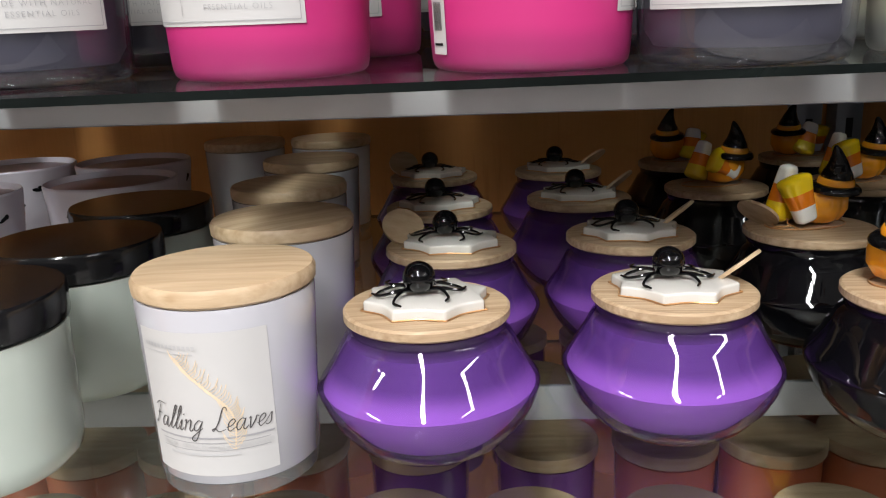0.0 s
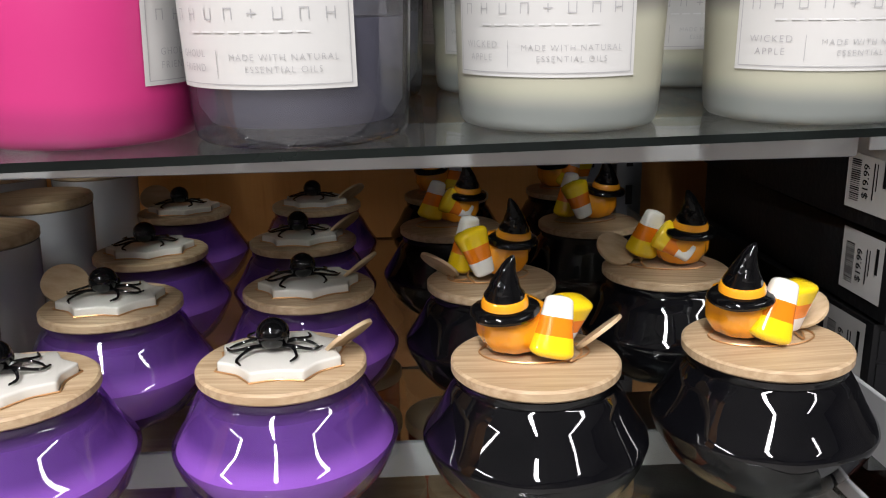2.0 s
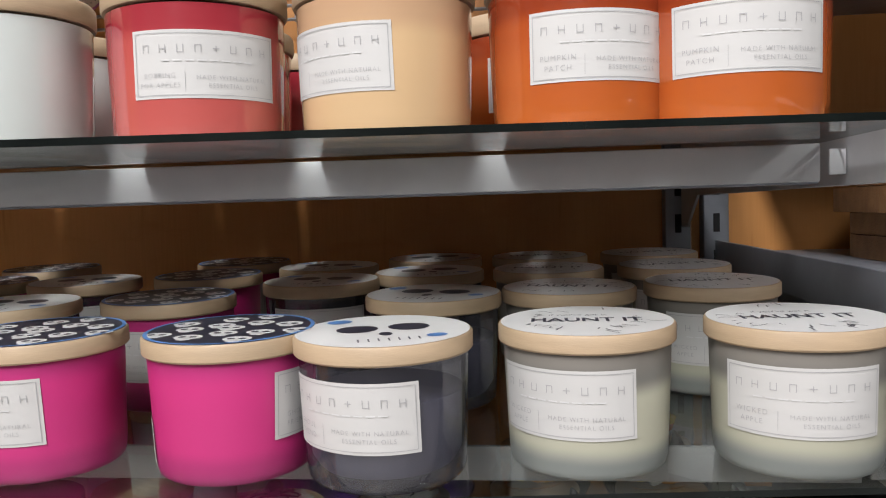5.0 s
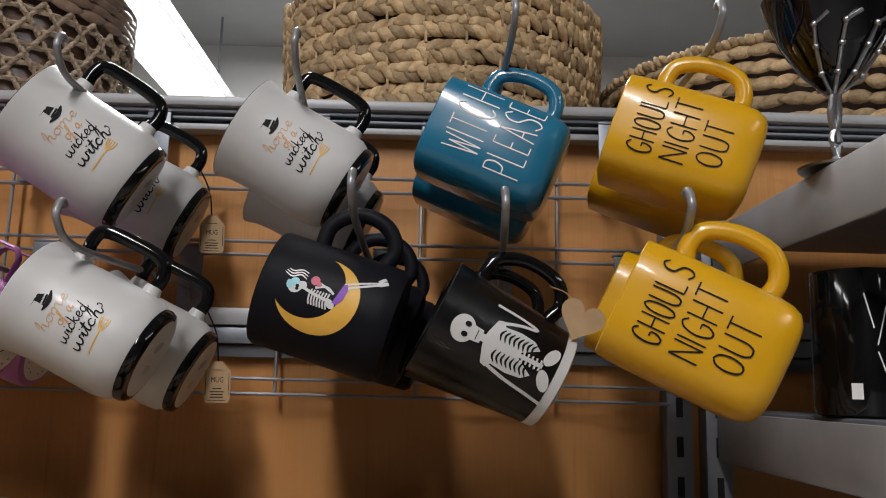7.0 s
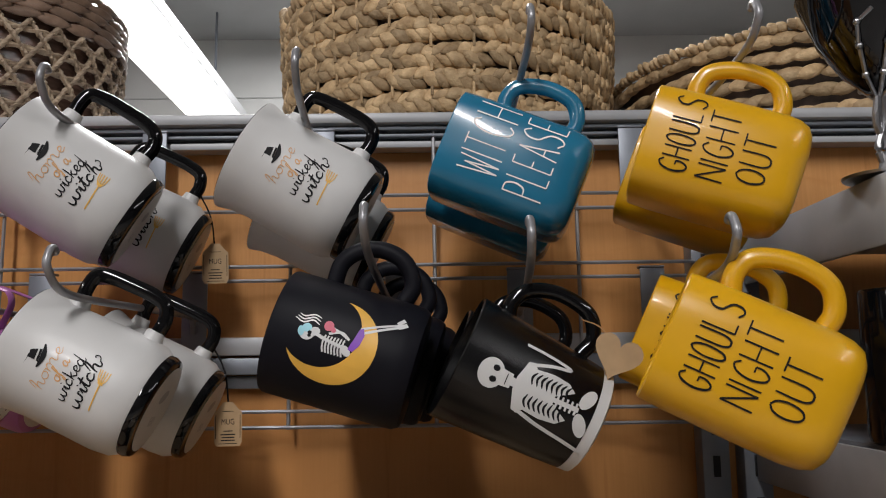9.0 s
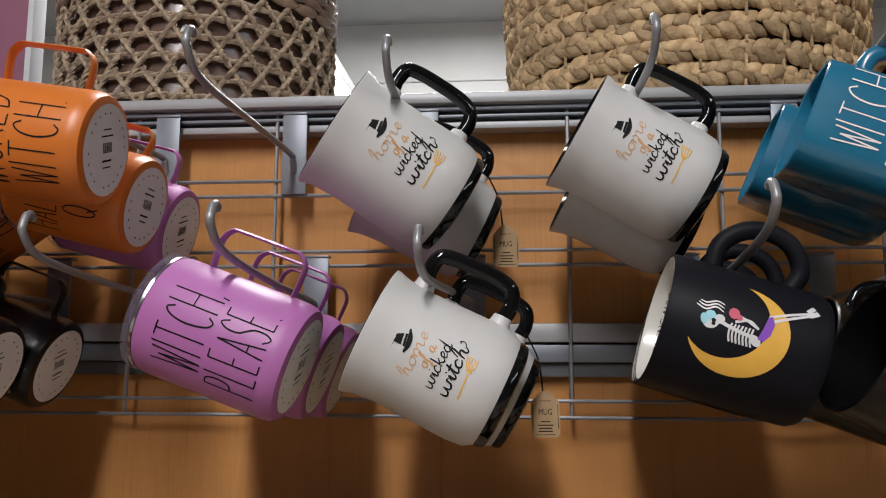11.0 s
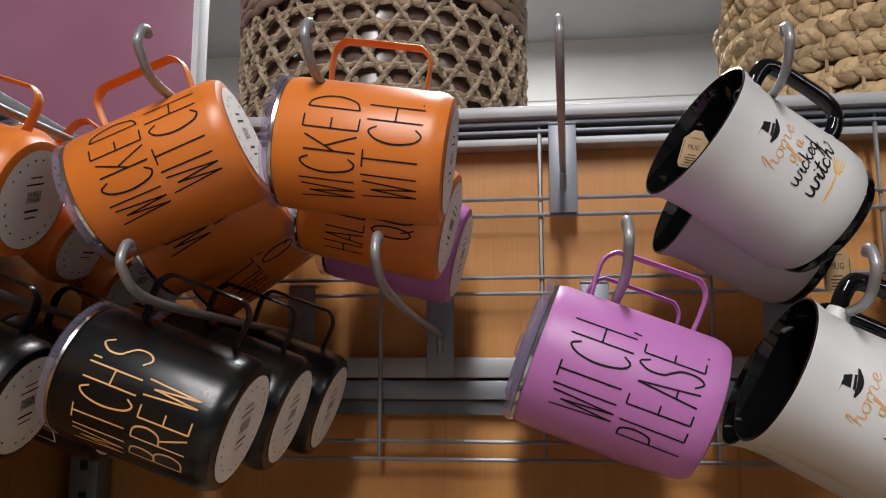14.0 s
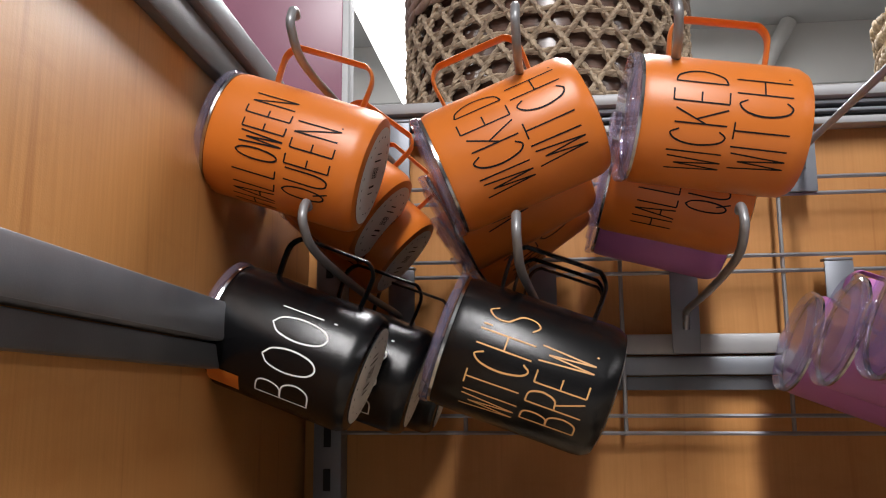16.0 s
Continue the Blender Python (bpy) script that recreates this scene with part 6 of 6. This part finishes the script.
def strand_ring(r, z, spacing, half, slant, rnd, wave=0.0, phase=0.0, loose=1.5, tip=0.30):
    """Leaves laid round a ring: half = half-sizes along, through and across the strand."""
    n = int(2 * math.pi * r / spacing)
    out = []
    for k in range(n):
        a = 2 * math.pi * (k + phase + 0.12 * loose * rnd.uniform(-1, 1)) / n
        rr = r + 0.0010 * loose * rnd.uniform(-1, 1)
        zz = z + 0.0012 * loose * rnd.uniform(-1, 1) + wave * math.sin(5 * a + z * 70)
        g = [h * (1 + 0.13 * loose * rnd.uniform(-1, 1)) for h in half]
        out.append(Matrix.Translation((rr * math.cos(a), rr * math.sin(a), zz)) @ Matrix.Rotation(a + math.pi / 2, 4, "Z") @ Matrix.Rotation(slant + 0.14 * loose * rnd.uniform(-1, 1), 4, "Y") @ Matrix.Rotation(tip, 4, "Z") @ Matrix.Diagonal((*g, 1)))
    return out


def braid_basket(cx, cy, r0, r1, z, rows, pitch):
    """Rows of plaited grass: leaves that lean towards each other, held by thin stakes."""
    t = thing("basket", "round basket of thickly braided natural seagrass", "basket", pose(cx, cy, z))
    part("lining", lathe([(0.0, 0.004), (r0 - 0.006, 0.004), (r1 - 0.006, rows * pitch), (r1 - 0.016, rows * pitch), (r0 - 0.016, 0.012), (0.0, 0.012)], 48), RATTAN, t)
    rnd = random.Random(5)
    lumps = []
    for row in range(rows):
        r = r0 + (r1 - r0) * math.sin((row + 0.5) / rows * math.pi / 2)
        zz = (row + 0.5) * pitch
        lumps += strand_ring(r, zz - pitch * 0.21, 0.0150, (0.0165, 0.0056, 0.0084), 0.50, rnd, 0.0025)
        lumps += strand_ring(r, zz + pitch * 0.21, 0.0150, (0.0165, 0.0056, 0.0084), -0.50, rnd, 0.0025, 0.5)
    lumps += strand_ring(r1, rows * pitch + 0.004, 0.012, (0.0140, 0.0080, 0.0070), 1.0, rnd, 0.004)
    for ha in (math.pi * 1.06, 0.1):
        for k in range(13):
            a = ha - 0.17 + 0.34 * k / 12
            lumps.append(Matrix.Translation((r1 * math.cos(a), r1 * math.sin(a), rows * pitch + 0.034 * math.sin(math.pi * k / 12))) @ Matrix.Rotation(a, 4, "Z") @ Matrix.Rotation(1.2 - 0.2 * k, 4, "X") @ Matrix.Diagonal((0.0095, 0.0135, 0.0080, 1)))
    weave_mesh("weave", t, SEAGRASS, lumps, "thick braided grass strands")
    st = None
    for k in range(34):
        a = 2 * math.pi * (k + 0.2 * math.sin(k)) / 34
        for row in range(rows):
            r = r0 + (r1 - r0) * math.sin(min(1, (row + 1.0) / rows) * math.pi / 2) + 0.0036
            st = sweep([(r * math.cos(a), r * math.sin(a), (row + 0.70) * pitch), (r * math.cos(a), r * math.sin(a), (row + 1.28) * pitch)], 0.0019, 5, bm=st, up=(1, 0.2, 0))
    tagged(part("stake", st, SEAGRASS, t), "upright straw stakes", kind="stuff")
    return t


def rope_basket(cx, cy, r0, r1, z, rows, pitch):
    """Wide shallow basket: rows of long wrapped strands and a stitched rim."""
    t = thing("basket", "wide shallow basket of wrapped seagrass rope", "basket", pose(cx, cy, z))
    part("lining", lathe([(0.0, 0.004), (r0 - 0.006, 0.004), (r1 - 0.006, rows * pitch), (r1 - 0.016, rows * pitch), (r0 - 0.016, 0.012), (0.0, 0.012)], 48), RATTAN, t)
    rnd = random.Random(8)
    lumps = []
    for row in range(rows):
        r = r0 + (r1 - r0) * (row + 0.5) / rows
        lumps += strand_ring(r, (row + 0.5) * pitch, 0.026, (0.0235, 0.0072, 0.0088), -0.18, rnd, 0.002, 0.37 * row, 1.2, 0.12)
    lumps += strand_ring(r1 + 0.002, rows * pitch + 0.003, 0.010, (0.0095, 0.0068, 0.0060), 0.9, rnd, 0.0015)
    weave_mesh("weave", t, SEAGRASS, lumps, "long wrapped grass strands")
    return t


braid_basket(0.925, 0.295, 0.215, 0.235, 1.812, 7, 0.0285)
rope_basket(1.46, 0.33, 0.245, 0.285, 1.812, 6, 0.0215)


def cane_basket(cx, cy, r, z, height):
    """Open cane weave with round gaps over a dark lining, wrapped rope at the foot and upper wall."""
    t = thing("basket", "tall round basket in dark open six-way cane weave", "basket", pose(cx, cy, z))
    part("lining", lathe([(0.0, 0.004), (r - 0.014, 0.004), (r - 0.012, height), (r - 0.018, height), (r - 0.020, 0.012), (0.0, 0.012)], 56), BASKET_CORE, t, "dark brown woven lining")
    n, step, low, rows = 32, 0.0262, 0.040, 6
    light, dark = None, None
    for k in range(n):
        for s in (-1, 1):
            for o in (0.0, math.pi):
                pts = []
                for q in range(rows * 6 + 1):
                    a = 2 * math.pi * (k + s * q / 12) / n
                    ph = q * 1.9 + o
                    rr = r - 0.003 + 0.0019 * math.cos(ph) + 0.0016 * s * math.cos(math.pi * q / 6)
                    a += 0.0019 * math.sin(ph) / r
                    pts.append((rr * math.cos(a), rr * math.sin(a), low + q * step / 6 + 0.0012 * math.sin(ph)))
                light = sweep(pts, 0.0031, 5, 1.0, bm=light)
    for row in range(rows):
        for o in (0.0, math.pi):
            ring = [((r - 0.0045 + 0.0022 * math.cos(26 * q * 2 * math.pi / 130 + o)) * math.cos(2 * math.pi * q / 130), (r - 0.0045 + 0.0022 * math.cos(26 * q * 2 * math.pi / 130 + o)) * math.sin(2 * math.pi * q / 130), low + (row + 0.5) * step + 0.0018 * math.sin(26 * q * 2 * math.pi / 130 + o)) for q in range(130)]
            dark = sweep(ring, 0.0031, 5, 1.0, bm=dark, closed=True)
    tagged(part("cane_strand", light, CORD, t), "thin twisted straw-coloured strands", kind="stuff")
    tagged(part("cane_ring", dark, CORD, t), "twisted straw-coloured cane rings", kind="stuff")
    rnd = random.Random(3)
    foot, wall = [], []
    for row in range(3):
        foot += strand_ring(r - 0.001, 0.007 + row * 0.0122, 0.024, (0.0205, 0.0055, 0.0066), -0.24, rnd, 0.001, 0.3 * row, 1.0, 0.04)
    weave_mesh("wrapped_foot", t, STRAW, foot, "twisted straw rope foot")
    for row in range(5):
        wall += strand_ring(r - 0.001, low + rows * step + 0.009 + row * 0.0135, 0.040, (0.0300, 0.0046, 0.0080), -0.07, rnd, 0.001, 0.3 * row, 0.7, -0.03)
    weave_mesh("wrapped_wall", t, BROWN_CANE, wall, "brown flat wrapped strands")
    return t


BROWN_CANE = mat("brown_cane", (0.26, 0.175, 0.125), 0.28, vary=0.3, scale=60, bump=0.3, bump_scale=400, island=0.3, second=(0.19, 0.12, 0.08))
cane_basket(0.232, 0.315, 0.197, 1.812, 0.26)

# ---- board, pipe and tube lamp beyond the fixture ----
board = thing("display_board", "glossy maroon display board with a pale edge strip", "board", pose(0, 0, 0))
part("panel", box((-1.2, 0.36, 1.812), (-0.075, 0.385, 2.6), 0.002), MAROON, board)
part("edge_strip", box((-0.0745, 0.355, 1.812), (-0.064, 0.39, 2.6), 0.002), PALE, board)
lamp = thing("tube_lamp", "long wide white fluorescent lamp hung under the ceiling", "lamp", pose(-0.345, 2.4, 3.0))
part("tube", box((-0.14, -1.2, -0.03), (0.14, 1.5, -0.012), 0.006), TUBE, lamp, "glowing diffuser")
part("housing", box((-0.15, -1.22, -0.010), (0.15, 1.52, 0.05), 0.004), PALE, lamp)
for hy in (-0.9, 1.2):
    part("hanger", box((-0.006, hy, 0.052), (0.006, hy + 0.012, 0.60)), STEEL, lamp)
pipe = thing("ceiling_pipe", "white painted pipe along the wall", "pipe", pose(0, 0, 0))
part("tube", sweep([(1.25, 3.93, 2.75), (1.46, 3.93, 3.16), (1.70, 3.93, 3.59)], 0.045, 14), WHITE_WALL, pipe)
b = None
for k in range(14):
    b = box((-6, 3.992, 0.24 * k + 0.1), (7, 3.9985, 0.24 * k + 0.106), bm=b)
part("joint_lines", b, mat("block_joint", (0.50, 0.51, 0.50), 0.8), north, "fine mortar joints", smooth=False)


# ---- neighbouring bay's crockery ----
def goblet(x, y, z):
    t = thing("goblet", "black goblet held by a pewter claw-shaped stem", "goblet", pose(x, y, z), "claw goblets")
    part("bowl", lathe([(0.0, 0.066), (0.008, 0.068), (0.024, 0.084), (0.040, 0.110), (0.054, 0.150), (0.0533, 0.1505), (0.038, 0.110), (0.022, 0.088), (0.0, 0.074)], 40), BLACK_GLASS, t)
    part("foot", lathe([(0.0, 0.0), (0.030, 0.0), (0.031, 0.002), (0.012, 0.006), (0.0, 0.008)], 32), PEWTER, t)
    for s in (-1, 1):
        part("stem", sweep(smooth_path([(0.003 * s, 0, 0.004), (-0.003 * s, 0.001, 0.024), (0.003 * s, 0, 0.044), (0.002 * s, -0.003, 0.064)]), 0.0030, 8), PEWTER, t)
    for a0 in (-2.4, -1.85, -1.2, -0.6, 1.6):
        pts = [(rr * math.cos(a0 + da), rr * math.sin(a0 + da), zz) for rr, zz, da in ((0.004, 0.064, 0), (0.022, 0.077, 0), (0.035, 0.096, 0.05), (0.043, 0.112, 0.10), (0.047, 0.119, 0.35))]
        b = sweep(pts, 0.0017, 7)
        for q in pts[1:4]:
            b = ball(q, 0.0029, bm=b, u=8, v=6)
        part("claw", b, PEWTER, t)
    return t


goblet(1.248, -0.25, 1.679)
goblet(1.362, -0.24, 1.679)
for k, (mx, my) in enumerate(((1.262, -0.24), (1.325, -0.28), (1.40, -0.25))):
    t = thing("ceramic_mug", "tall black mug with fine white scratch strokes on steel shelf", "mug", pose(mx, my, 1.4805, 0, 0, 20 * k), "scratch mugs")
    part("body", lathe([(0.0, 0.0), (0.030, 0.0), (0.034, 0.002), (0.0355, 0.008), (0.0355, 0.112), (0.0345, 0.115), (0.033, 0.112), (0.032, 0.02), (0.0, 0.015)], 48), BLACK_GLAZE, t)
    part("scratch_print", wrap(gather(stroke([(-0.012, 0.095), (-0.006, 0.068)], 0.0011), stroke([(0.004, 0.085), (-0.004, 0.055)], 0.0011), stroke([(-0.004, 0.050), (0.004, 0.025)], 0.0011), bars([(-0.020, 0.020, 0.008, 0.012)])), 0.0355, 0.0003), WHITE_INK, t)
# patterned boards on the neighbouring low shelf's glass front
card = thing("marble_board", "grey and black marbled board lying on glass shelf", "board", pose(1.26, -0.583, 0.9265), "marbled boards")
part("sheet", box((0, 0, 0), (0.40, 0.105, 0.004), 0.0008), MARBLE, card)
